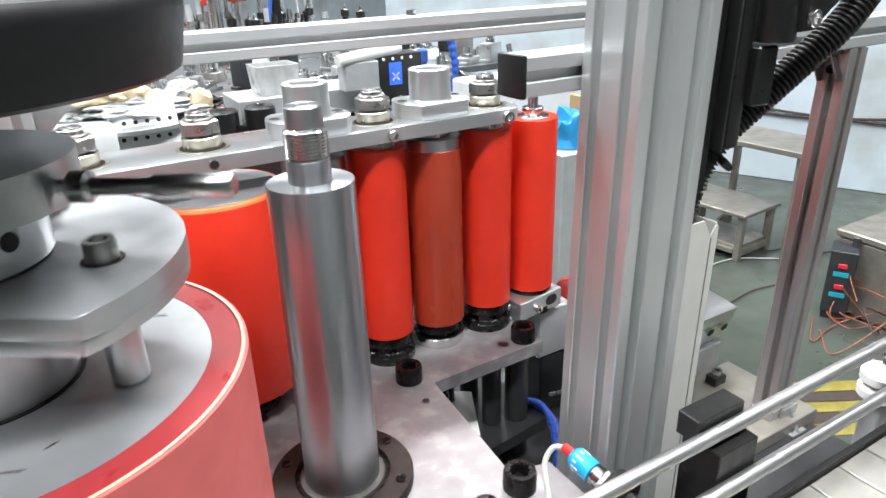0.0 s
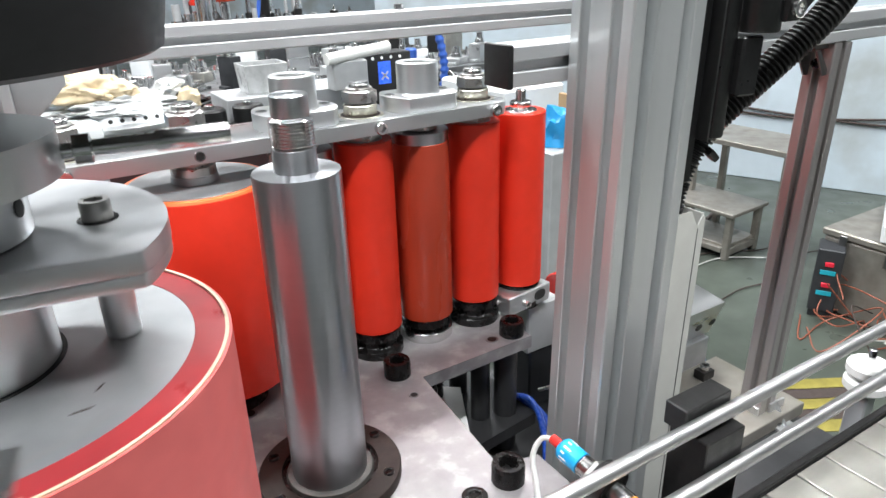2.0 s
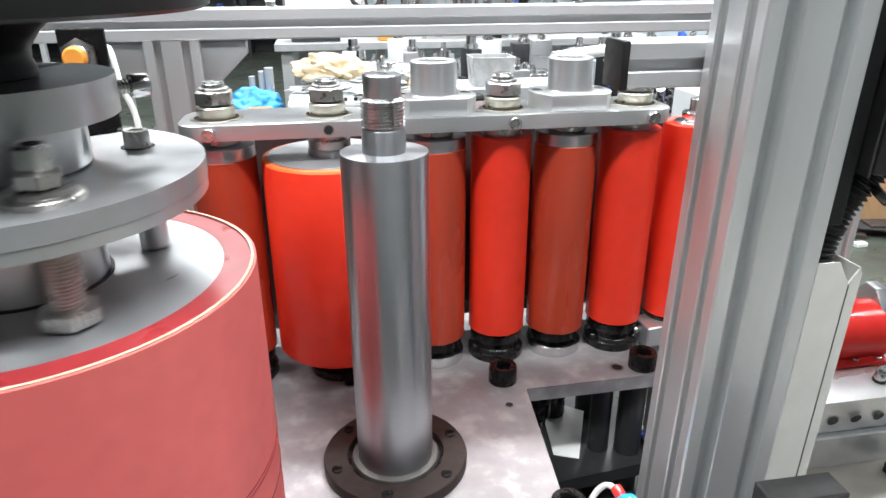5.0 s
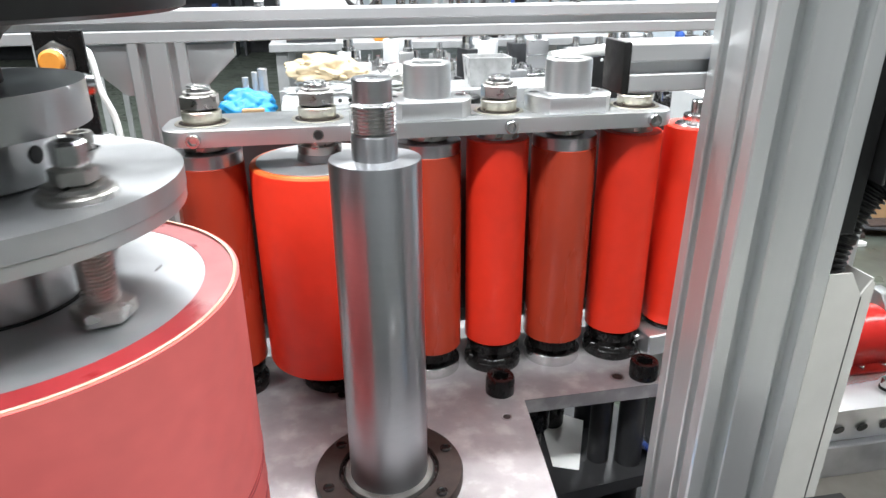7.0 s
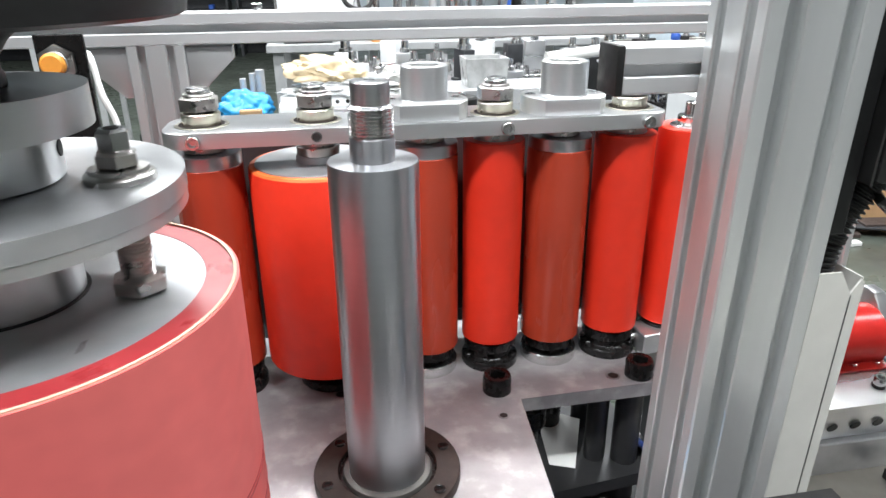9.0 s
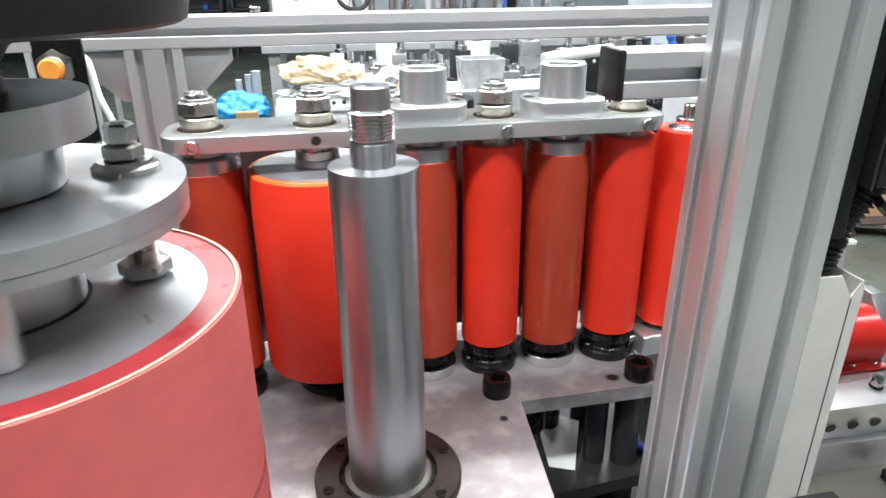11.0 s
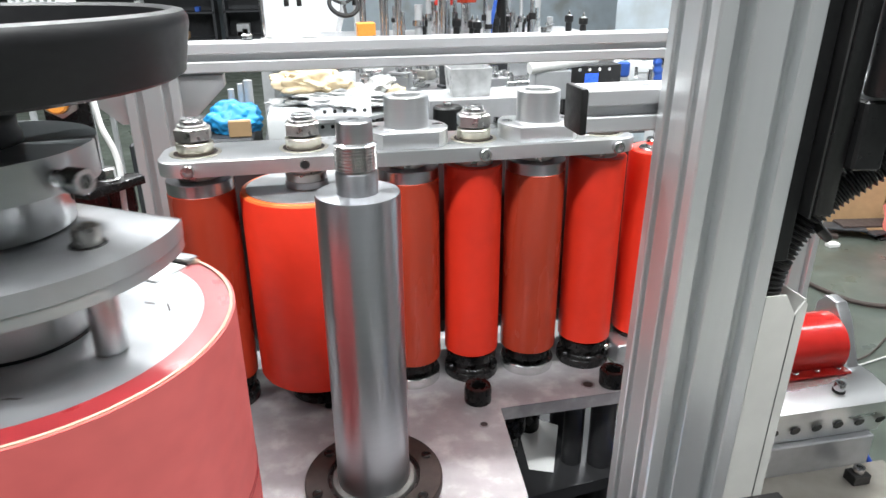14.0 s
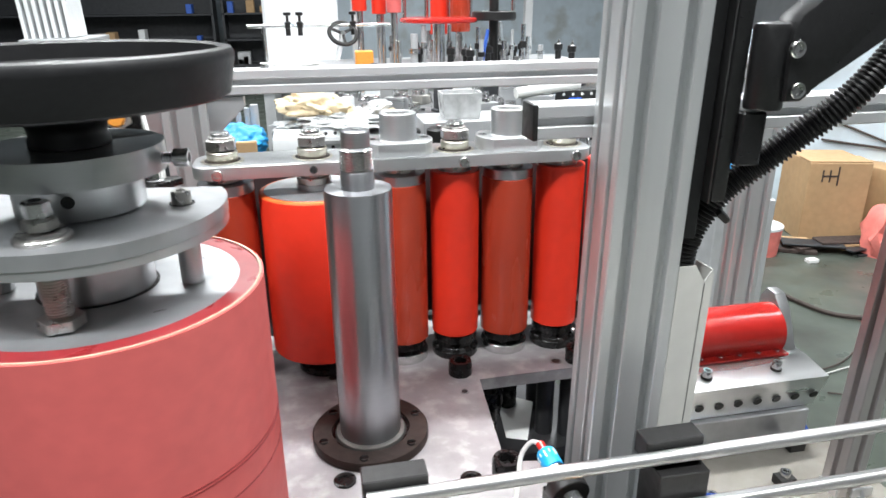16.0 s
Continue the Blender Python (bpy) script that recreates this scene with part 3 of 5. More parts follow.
for x in (0.156, 0.530):
    bolt = thing("rail_bolt", "small bright hex bolt on the guard rail", "bolt", pose(x, 0.8225, 1.2568), "bolts on the guard rail")
    part("washer", rod(0.0072, 0, 0.0014, 24, 0.0003), BRIGHT, bolt)
    part("bolt_head", hexnut(0.011, 0.0014, 0.0075), BRIGHT, bolt)
rpost = thing("guard_post", "anodised aluminium profile post under the guard rail", "post", pose(0.042, 0.8225, 0.62), "posts of the guard")
part("extrusion", along("z", 0.602, slotted(0.062, 0.0345, 2, 1)), ALU, rpost)
for s in (-1, 1):
    g = [(0.0312 * s, 0.5995), (0.0312 * s, 0.545), (0.040 * s, 0.545), (0.044 * s, 0.549), (0.082 * s, 0.585), (0.082 * s, 0.5995)]
    gb = slab([(x, z) for x, z in (g if s > 0 else g[::-1])], -0.012, 0.012, 0.001, None, Matrix.Rotation(radians(90), 4, "X"))
    part("gusset", gb, MILLED, rpost, "cast corner bracket")

post = thing("profile_post", "square anodised aluminium profile post with double slots", "post", pose(0.5161, 0.3994, 0.66, 0, 0.9, -6), "posts of the guard")
part("extrusion", along("z", 1.15, slotted(0.0735, 0.080, 2, 2, 0.0118, 0.014)), ALU, post, "", pose(0, 0.005, 0))
for sx, sy in ((1, 0), (0, 1)):
    part("foot_bracket", block(0.0370 if sx else -0.02, 0.078 if sx else 0.02, -0.02 if sx else 0.0452, 0.02 if sx else 0.085, 0, 0.006, 0.001), MILLED, post)

arm = thing("capped_profile", "aluminium profile rail with a black end cap behind the post", "profile", pose(0.4318, 0.4665, 1.2305))
part("extrusion", along("x", 0.636, slotted(0.0345, 0.0345, 1, 1)), ALU_X, arm, "", pose(0.004, 0, 0))
part("end_cap", block(-0.002, 0.004, -0.0178, 0.0178, -0.0182, 0.0182, 0.0015, seg=2), BLACK, arm, "black plastic end cap")
part("slot_bolt", hexnut(0.012, 0, 0.006), BRIGHT, arm, "", pose(0.083, -0.0155, 0, 90, 0, 0))
part("slot_plate", block(0.070, 0.083, -0.0135, -0.011, -0.004, 0.004, 0.0005), BLACKOX, arm)

part("rail_bolt", hexnut(0.011, 0, 0.007), BRIGHT, arm, "", pose(0.604, -0.0155, 0, 90, 0, 0))
cpost = thing("corner_post", "anodised aluminium corner post with a cast gusset on the bed", "post", pose(0.9200, 0.4665, 0.66, 0, 1.3, 0), "posts of the guard")
part("extrusion", along("z", 1.2125 - 0.66, slotted(0.036, 0.036, 1, 1)), DARKALU, cpost)
GY = Matrix.Rotation(radians(90), 4, "X")
part("gusset", slab([(-0.049, 0.551), (-0.049, 0.545), (-0.026, 0.513), (-0.0185, 0.513), (-0.0185, 0.551)], -0.013, -0.010, 0.0004, None, GY), PADSTEEL, cpost, "cast corner gusset")
part("gusset_web", block(-0.047, -0.019, -0.010, 0.012, 0.546, 0.5515, 0.0008), PADSTEEL, cpost)
part("gusset_rib", slab([(-0.048, 0.545), (-0.026, 0.515), (-0.019, 0.515), (-0.019, 0.522), (-0.040, 0.545)], 0.0105, 0.0135, 0.0004, None, GY), PADSTEEL, cpost)
socket_screw("gusset_screw", 0.006, 0.006, BLACKOX, cpost, pose(-0.0185, 0, 0.528, 0, -90, 0))
foot = part("foot_bracket", block(0.0, 0.034, -0.044, -0.0185, 0, 0.004, 0.0006), MILLED, cpost, "aluminium foot angle")
part("angle_leg", block(0.0, 0.034, -0.0225, -0.0185, 0.0042, 0.036, 0.0006), MILLED, foot)
part("angle_rib", slab([(-0.043, 0.0042), (-0.0225, 0.0042), (-0.0225, 0.034)], 0.014, 0.018, 0.0004, None, Matrix(((0, 0, 1, 0), (1, 0, 0, 0), (0, 1, 0, 0), (0, 0, 0, 1)))), MILLED, foot)
socket_screw("foot_screw", 0.0055, 0.006, BRIGHT, cpost, pose(0.007, -0.0335, 0.004))
part("side_angle", block(-0.044, -0.0185, -0.017, 0.017, 0, 0.004, 0.0006), MILLED, cpost)
part("side_angle_leg", block(-0.0225, -0.0185, -0.017, 0.017, 0.0042, 0.034, 0.0006), MILLED, cpost)
socket_screw("foot_screw", 0.0055, 0.006, BRIGHT, cpost, pose(-0.0335, 0, 0.004))

duct = thing("cable_duct", "grey sheet-metal cable duct beside the profile post", "duct", pose(0.5482, 0.3630, 0.66, 0, 1.2, 2))
DH = 1.099 - 0.66
face = [(0, 0), (0.0400, 0), (0.0400, DH - 0.010), (0.0372, DH - 0.007), (0.0300, DH - 0.018), (0.0185, DH), (0, DH)]
part("front_sheet", slab(face, -0.0008, 0.0008, 0, None, Matrix.Rotation(radians(90), 4, "X")), GREYDUCT, duct)
part("side_sheet", block(0.0386, 0.0400, 0.0010, 0.030, 0, DH - 0.006, 0.0003), GREYDUCT, duct)
part("seam", block(0.0300, 0.0306, -0.0014, -0.0008, 0, DH - 0.019, 0), PADSTEEL, duct)
part("back_sheet", block(0.006, 0.0386, 0.0285, 0.030, 0, DH - 0.02, 0.0003), GREYDUCT, duct)

mount = thing("screen_arm", "black screen arm with ribbed hose clamped to the profile post", "monitor arm", pose(0, 0, 0))
M7 = pose(0.5570, 0.3685, 1.13, 0, 0.9, -7) @ pose(0, 0, -1.13)
part("track", block(-0.0005, 0.0165, 0.001, 0.055, 1.126, 1.80, 0.001, m=M7), POWDER, mount)
part("track_lip", block(0.0168, 0.0186, -0.012, 0.004, 1.165, 1.80, 0.0006, m=M7), PADSTEEL, mount)
part("track_cover", block(0.0188, 0.0335, -0.014, 0.018, 1.167, 1.80, 0.003, m=M7, seg=2), POWDER, mount)
part("bracket", block(0.034, 0.0565, -0.020, 0.008, 1.203, 1.252, 0.002, m=M7), POWDER, mount)
part("pivot", lathe([(0, 1.253), (0.0155, 1.254), (0.0165, 1.256), (0.0165, 1.322), (0.0150, 1.326), (0.011, 1.3275), (0, 1.3275)], 40), POWDER, mount, "", pose(0.608, 0.346, 0))
jaw = [(0.614, 1.262), (0.630, 1.262), (0.637, 1.267), (0.643, 1.279), (0.80, 1.372), (0.80, 1.435), (0.69, 1.387), (0.618, 1.333), (0.612, 1.318)]
part("upper_arm", slab([(x, z) for x, z in jaw], -0.015, 0.015, 0.003, None, pose(0, 0.340, 0) @ Matrix.Rotation(radians(90), 4, "X")), POWDER, mount)
part("arm_end", block(0.735, 0.81, 0.31, 0.37, 1.335, 1.41, 0.004), POWDER, mount)
for x, z in ((0.6160, 1.306), (0.6225, 1.272), (0.742, 1.352)):
    socket_screw("arm_screw", 0.0072, 0.004, BRIGHT, mount, pose(x, 0.3245 if x < 0.7 else 0.310, z, 90, 0, 0))

hose = thing("ribbed_hose", "black ribbed cable hose rising out of the duct", "hose")
part("tube", sweep([(0.572, 0.388, 1.03), (0.573, 0.388, 1.09), (0.578, 0.388, 1.118), (0.588, 0.386, 1.143), (0.604, 0.380, 1.170), (0.628, 0.370, 1.195), (0.662, 0.356, 1.228), (0.700, 0.340, 1.268), (0.740, 0.334, 1.322), (0.768, 0.332, 1.37)], 0.0112, 16, None, 92, 0.0026), BLACK, hose)
part("end_ring", rod(0.0128, 0, 0.006, 24), BLACK, hose, "", pose(0.578, 0.388, 1.114, 0, 14, 0))
part("end_ring", rod(0.0128, 0, 0.006, 24), BLACK, hose, "", pose(0.7665, 0.332, 1.3655, 0, 28, 0))
tie = solo("cable_tie", block(-0.006, 0.009, -0.007, 0.006, -0.0035, 0.0035, 0.0022, seg=2), BLACK, "black cable tie clamp round the hose", "cable tie", pose(0.600, 0.371, 1.148, 20, 40, 0))

# ---- guide rods and slat conveyor ----
for y, z, x0, nm in ((0.276, 0.9462, 0.235, "upper"), (0.2554, 0.9041, 0.235, "lower")):
    solo("guide_rod", sweep([(x0, y, z), (1.55, y, z)], 0.0066, 20), SATIN, "satin aluminium guide rod along the conveyor", "guide rod", None, "conveyor guide rods")
for x0, x1 in ((0.497, 0.556), (0.232, 0.290), (1.28, 1.34)):
    g = thing("rod_block", "black plastic block carrying the guide rods", "guide block", pose(x0, 0.272, 0.953), "guide rod blocks")
    part("body", block(0, x1 - x0, 0.011, 0.034, -0.018, 0.006, 0.0010), BLACK, g)
    part("lower_body", block(0.006, x1 - x0 - 0.003, -0.009, 0.031, -0.11, -0.0182, 0.0010), BLACK, g)
    part("stem", block(0.012, 0.045, 0.006, 0.03, -0.293, -0.11, 0.001), BLACKOX, g)
    for x in (0.014, 0.042):
        part("block_screw", rod(0.004, -0.02, -0.0085, 16), BRIGHT, g, "", pose(x, 0.0, -0.06, 90, 0, 0))

conv = thing("slat_conveyor", "slat-chain conveyor with worn steel plates", "conveyor", pose(0, 0, 0))
part("side_channel", block(0.16, 1.60, 0.2405, 0.246, 0.78, 0.868, 0.001), BLACK, conv)
part("wear_strip", block(0.16, 1.60, 0.2415, 0.249, 0.8683, 0.8745, 0.001), BLACK, conv)
part("inner_bed", block(0.16, 1.60, 0.03, 0.232, 0.80, 0.864, 0.001), BLACKOX, conv)
for x in (0.3, 1.5):
    part("leg", block(x - 0.02, x + 0.02, 0.08, 0.12, 0, 0.80, 0.002), MACHGREY, conv)
slat_mesh = None
for k in range(30):
    x = 0.1985 + k * 0.0457
    if slat_mesh is None:
        bm = block(0.0010, 0.0447, 0.045, 0.240, 0.866, 0.8695, 0.0006)
        s = part("slat", bm, SLAT, conv)
        slat_mesh = s.data
    else:
        s = new("slat", slat_mesh)
        s.parent = conv
    s.matrix_basis = pose(x, 0, 0)

# ---- proximity sensor ----
sv = Vector((0.008, -0.070, -0.012))
sm = Matrix.Translation((0.4245, 0.353, 0.9075)) @ sv.to_track_quat("Z", "Y").to_matrix().to_4x4()
sens = thing("proximity_sensor", "proximity sensor with a blue cap and an orange face", "sensor", sm)
part("cap", lathe([(0, -0.004), (0.006, -0.003), (0.0098, 0.0), (0.0105, 0.002), (0.0105, 0.022), (0, 0.022)], 32), BLUE, sens, "blue sensor cap")
part("barrel", lathe([(0, 0.022)] + thread(0.0098, 0.0225, 0.075, 0.0018, 0.0007) + [(0, 0.075)], 32), BRIGHT, sens)
part("lock_nut", hexnut(0.026, 0.034, 0.039), NUTMET, sens)
for q in range(12):
    part("cap_mark", block(-0.0008, 0.0008, 0.0103, 0.0107, 0.004, 0.008 + 0.004 * (q % 2), 0), PAPER, sens, "", Matrix.Rotation(radians(30 * q), 4, "Z"))
part("holder", rod(0.020, 0.041, 0.058, 32), BLACK, sens, "black plastic holder")
part("face", rod(0.0096, 0.075, 0.088, 28), ORANGE, sens, "orange sensing face")
part("strain_relief", rod(0.0048, -0.014, -0.003, 16), CASTRED, sens)
sh = thing("sensor_holder", "black bracket under the proximity sensor", "bracket", pose(0, 0, 0))
part("strut", block(0.412, 0.440, 0.302, 0.324, 0.85, 0.892, 0.001), BLACKOX, sh)
tip = sm @ Vector((0, 0, -0.013))
solo("sensor_cable", sweep([tip, tip + Vector((-0.007, 0.008, -0.003)), tip + Vector((-0.018, 0.006, -0.016)), tip + Vector((-0.026, -0.010, -0.034)), tip + Vector((-0.034, -0.026, -0.0525))], 0.0026, 10), CABLEGREY, "grey cable of the proximity sensor", "cable")
for k, (dx, dz) in enumerate(((0, 0), (0.012, -0.018), (0.02, -0.03))):
    solo("air_tube", sweep([(0.594, 0.65 + dx, 0.7225), (0.590 + dx, 0.60, 0.745 + dz), (0.578 + dx, 0.56, 0.735 + dz), (0.545 + dx, 0.51, 0.708 + dz * 0.5), (0.505 + dx, 0.47, 0.665)], 0.0045, 10), TUBEBLUE, "blue pneumatic air tube", "air tube", None, "blue air tubes")

# ---- sensor behind the drum ----
bs = thing("sensor_bracket", "black upright bracket holding an orange-faced sensor", "sensor", pose(0.004, 0.62, 0.846))
part("upright", block(-0.017, 0.022, 0.0, 0.006, 0, 0.405, 0.001), BLACKOX, bs)
part("sensor_barrel", rod(0.0105, -0.03, 0.012, 28), BRIGHT, bs, "", pose(0.0, 0, 0.382, 90, 0, 0))
part("sensor_nut", hexnut(0.027, 0.001, 0.007), NUTMET, bs, "", pose(0.0, 0, 0.382, 90, 0, 0))
part("wedge_plate", slab([(-0.022, -0.02), (0.02, -0.045), (0.058, 0.0), (0.05, 0.012), (-0.022, 0.012)], 0.300, 0.308, 0.001), BLACKOX, bs)
part("wedge_web", block(-0.02, 0.045, 0.004, 0.010, 0.27, 0.30, 0.001), BLACKOX, bs)
part("wedge_washer", rod(0.0105, 0.308, 0.3098, 24), BRIGHT, bs, "", pose(0.028, -0.008, 0))
part("wedge_bolt", hexnut(0.013, 0.3098, 0.320), BRIGHT, bs, "", pose(0.028, -0.008, 0))
part("support_post", rod(0.011, 0, 0.27, 20), BRIGHT, bs, "", pose(0.022, 0.01, 0))
part("cable_tie", tube(0.011, 0.0135, 0.262, 0.268, 24, 0.0004), PAPER, bs, "white cable tie", pose(0.022, 0.01, 0))
part("sensor_cable", sweep([(0.004, 0.03, 0.384), (0.018, 0.022, 0.385), (0.027, 0.006, 0.355), (0.036, 0.004, 0.322), (0.034, 0.004, 0.26), (0.04, 0.01, 0.16), (0.036, 0.012, 0.0)], 0.0028, 8), PAPER, bs, "white sensor cable")
part("sensor_face", rod(0.0098, 0.012, 0.019, 28, 0.002), ORANGE, bs, "orange sensing face", pose(0.0, 0, 0.382, 90, 0, 0))


# ---- the rotating label drum ----
DRUM = (0.0248, 0.3850, 0.85)
drum = thing("label_drum", "rotating vacuum label drum with a pink rubber sleeve", "drum", pose(*DRUM))
GAP = 15.6
H = 0.2710
RS = 0.1362


def sector(r0, r1, z0, z1, a0=GAP, a1=360 - GAP, n=120, bev=0.0006):
    return slab(arc(0, 0, r1, a0, a1, n) + arc(0, 0, r0, a1, a0, n), z0, z1, bev, seg=1)


part("core", rod(0.1155, 0.0, H - 0.0004, 96, 0.0002), DRUMEND, drum, "scuffed aluminium drum end")
part("backing", sector(0.1155, 0.1326, 0.001, H - 0.0002, bev=0.0002), CRIMSON, drum, "crimson rubber backing")
part("felt", sector(0.1326, 0.1346, 0.001, H + 0.0012), CREAM, drum, "cream felt edge")
part("rubber_sleeve", sector(0.1346, RS, 0.001, H + 0.0002), PINK, drum, "pink rubber sleeve")
for z in (0.130, 0.1335, 0.104):
    part("sleeve_crease", sector(RS - 0.0002, RS + 0.0004, z, z + 0.0010, 100, 320, 90, 0), CRIMSON, drum)
pad = part("grip_pad", block(0.1205, 0.1322, -0.0335, 0.0335, 0.001, H + 0.002, 0.0012), PADSTEEL, drum, "drilled steel gripper pad")
part("pad_base", block(0.086, 0.1195, -0.0345, 0.0345, 0.002, H + 0.0012, 0.0012), PADTOP, drum)
part("lip", block(0.1195, 0.1326, -0.0338, 0.0338, H + 0.002, H + 0.0042, 0.0009), BRIGHT, pad, "polished lip of the pad")
for k in range(6):
    z = H - 0.022 - 0.046 * k
    for y, dz, r in ((-0.0205, -0.004, 0.0050), (0.0200, 0.002, 0.0050), (-0.0010, -0.015, 0.0068)):
        if z + dz < 0.02:
            continue
        m = pose(0.1322, y, z + dz, 0, 90, 0)
        part("pad_hole", lathe([(r * 1.30, 0.0001), (r * 1.26, 0.0007), (r * 1.05, 0.0007), (r * 1.0, 0.0002)], 20), BRIGHT, pad, "", m)
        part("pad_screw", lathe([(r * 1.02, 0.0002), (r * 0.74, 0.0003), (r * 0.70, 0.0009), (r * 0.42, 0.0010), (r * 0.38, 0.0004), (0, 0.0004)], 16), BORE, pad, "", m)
for s in (-1, 1):
    for r, h in ((0.0034, 0.0010), (0.0024, 0.0022)):
        part("frayed_edge", sweep([(0.125, s * 0.0350, H - 0.002), (0.127, s * 0.0366, H + h), (0.1292, s * 0.0362, H - 0.001), (0.1298, s * 0.0354, H - 0.012)], r * 0.5, 8), CREAM, drum)
for k, (q, r, l) in enumerate(((40, 0.090, 0.010), (52, 0.083, 0.006), (140, 0.095, 0.012), (230, 0.088, 0.009), (310, 0.092, 0.012), (318, 0.080, 0.008))):
    part("pen_mark", block(-l / 2, l / 2, -0.0006, 0.0006, 0, 0.0002, 0), INK, drum, "", pose(r * math.cos(radians(q)), r * math.sin(radians(q)), H - 0.0003, 0, 0, q + 60 + 40 * (k % 3)))
part("seal_gap", tube(0.044, 0.0482, H - 0.001, H + 0.0005, 64, 0.0002), BORE, drum)
part("column", lathe([(0, H - 0.01), (0.0457, H - 0.01), (0.0457, 0.3220), (0, 0.3220)], 80), TURNED, drum)
FLAT = 0.056
fa = math.degrees(math.acos(FLAT / 0.1128))
clamp = part("clamp_plate", slab(arc(0, 0, 0.1128, fa, 360 - fa, 90), 0.3290, 0.3408, 0.0010), DISC, drum, "flat-sided turned clamp plate")
fb = math.degrees(math.acos(FLAT / 0.1122))
part("clamp_under", slab(arc(0, 0, 0.1122, fb, 360 - fb, 90), 0.3215, 0.3287, 0.0008), TURNED, clamp)
part("lower_collar", lathe([(0, 0.3420), (0.0482, 0.3420), (0.0488, 0.3430), (0.0488, 0.3710), (0, 0.3710)], 80), TURNED, drum)
upper = part("split_collar", slab(arc(0, 0, 0.0690, -50, 306, 90) + arc(0, 0, 0.022, 306, -50, 60), 0.3705, 0.3925, 0.0010), TURNED, drum, "split clamp collar")
for q in (-47, 73, 193):
    m = pose(0, 0, 0, 0, 0, q) @ pose(0.0489, 0, 0.358, 0, 90, 0)
    part("pin_hole", lathe([(0.0050, -0.001), (0.0048, 0.0003), (0.0042, 0.0004), (0, 0.0003)], 20), BORE, drum, "", m)
lever = part("lever", lathe([(0, -0.012), (0.0040, -0.012), (0.0040, 0.006), (0.0078, 0.007), (0.0078, 0.015), (0.0044, 0.016), (0.0044, 0.045), (0.0058, 0.047), (0.0058, 0.082), (0.0050, 0.084), (0, 0.084)], 24), BRIGHT, drum, "steel clamp lever", pose(0, 0, 0, 0, 0, 90) @ pose(0.0680, 0, 0.380, 0, 90, 0))
part("clamp_screw", lathe([(0, -0.01)] + thread(0.0048, -0.008, 0.010, 0.0020, 0.0008) + [(0.0074, 0.0105), (0.0074, 0.021), (0.0068, 0.022), (0.0040, 0.022), (0.0035, 0.017), (0, 0.017)], 28), BRIGHT, drum, "bright socket screw", pose(0, 0, 0, 0, 0, -90) @ pose(0.0680, 0, 0.380, 0, 90, 0))
for q in (183.5,):
    px, py = 0.0805 * math.cos(radians(q)), 0.0805 * math.sin(radians(q))
    m = pose(px, py, 0, 0, 0, q + 15)
    st = part("jack_stud", lathe([(0, H)] + thread(0.0098, H + 0.010, 0.3222, 0.0022, 0.0012) + [(0, 0.3222)], 32), NUTMET, drum, "threaded jack stud", m)
    part("hexagon", hexnut(0.0285, H + 0.0006, H + 0.0110), NUTMET, st)
    part("washer", lathe([(0, 0.3400), (0.0190, 0.3400), (0.0195, 0.3412), (0.0195, 0.3440), (0.0185, 0.3452), (0.0165, 0.3458), (0.0160, 0.3480), (0, 0.3480)], 40), NUTMET, st)
    part("top_nut", hexnut(0.0205, 0.3480, 0.3570), NUTMET, st)
    part("stud_end", hexnut(0.0160, 0.3570, 0.3700), BRIGHT, st)
    part("stud_tip", rod(0.0046, 0.3690, 0.3704, 20), BORE, st)
for q in (93, 272):
    px, py = 0.078 * math.cos(radians(q)), 0.078 * math.sin(radians(q))
    sp = part("spacer", rod(0.0095, H, 0.3218, 32), TURNED, drum, "", pose(px, py, 0))
    part("washer", rod(0.0105, 0.3400, 0.3414, 28, 0.0003), BLACKOX, sp)
    socket_screw("cap_screw", 0.0080, 0.0105, NUTMET, sp, pose(0, 0, 0.3414))
wheel = part("handwheel", lathe([(0, 0.3910), (0.0285, 0.3910), (0.0300, 0.3930), (0.0300, 0.3985), (0.0285, 0.4015), (0.0290, 0.4080), (0.035, 0.4165), (0.050, 0.4290), (0.090, 0.4390), (0.114, 0.4330), (0.1232, 0.4275), (0.1268, 0.4295), (0.1320, 0.4560), (0.1320, 0.4605), (0.1298, 0.4640), (0.1238, 0.4652), (0.1200, 0.4632), (0.1180, 0.4500), (0.1150, 0.4470), (0.050, 0.4460), (0.046, 0.4475), (0.030, 0.4500), (0.018, 0.4520), (0, 0.4520)], 96), WHEELBLK, drum, "black bakelite handwheel")
hq = 136
part("handle", lathe([(0, 0.4360), (0.0115, 0.4380), (0.0105, 0.4600), (0.0095, 0.4650), (0.0125, 0.4730), (0.0135, 0.4980), (0.0115, 0.512), (0.006, 0.518), (0, 0.519)], 28), WHEELBLK, wheel, "", pose(0.104 * math.cos(radians(hq)), 0.104 * math.sin(radians(hq)), 0))
part("hub_cap", rod(0.014, 0.452, 0.456, 32), BRIGHT, wheel)


# ---- neighbouring station with the red guard ----
stn = thing("roller_station", "aluminium roller station with a glossy red guard tube", "machine unit", pose(0.017, -0.010, 0))
wedge = [(0.588, 0.795), (0.640, 0.802), (0.76, 0.802), (0.76, 0.730), (0.610, 0.730)]
X2 = Matrix(((0, 0, 1, 0), (1, 0, 0, 0), (0, 1, 0, 0), (0, 0, 0, 1)))
part("top_block", slab(wedge, 0.70, 0.956, 0.0012, None, X2), MILLED, stn)
part("body_block", block(0.70, 0.944, 0.600, 0.76, 0.66, 0.729, 0.0015), DISC, stn)
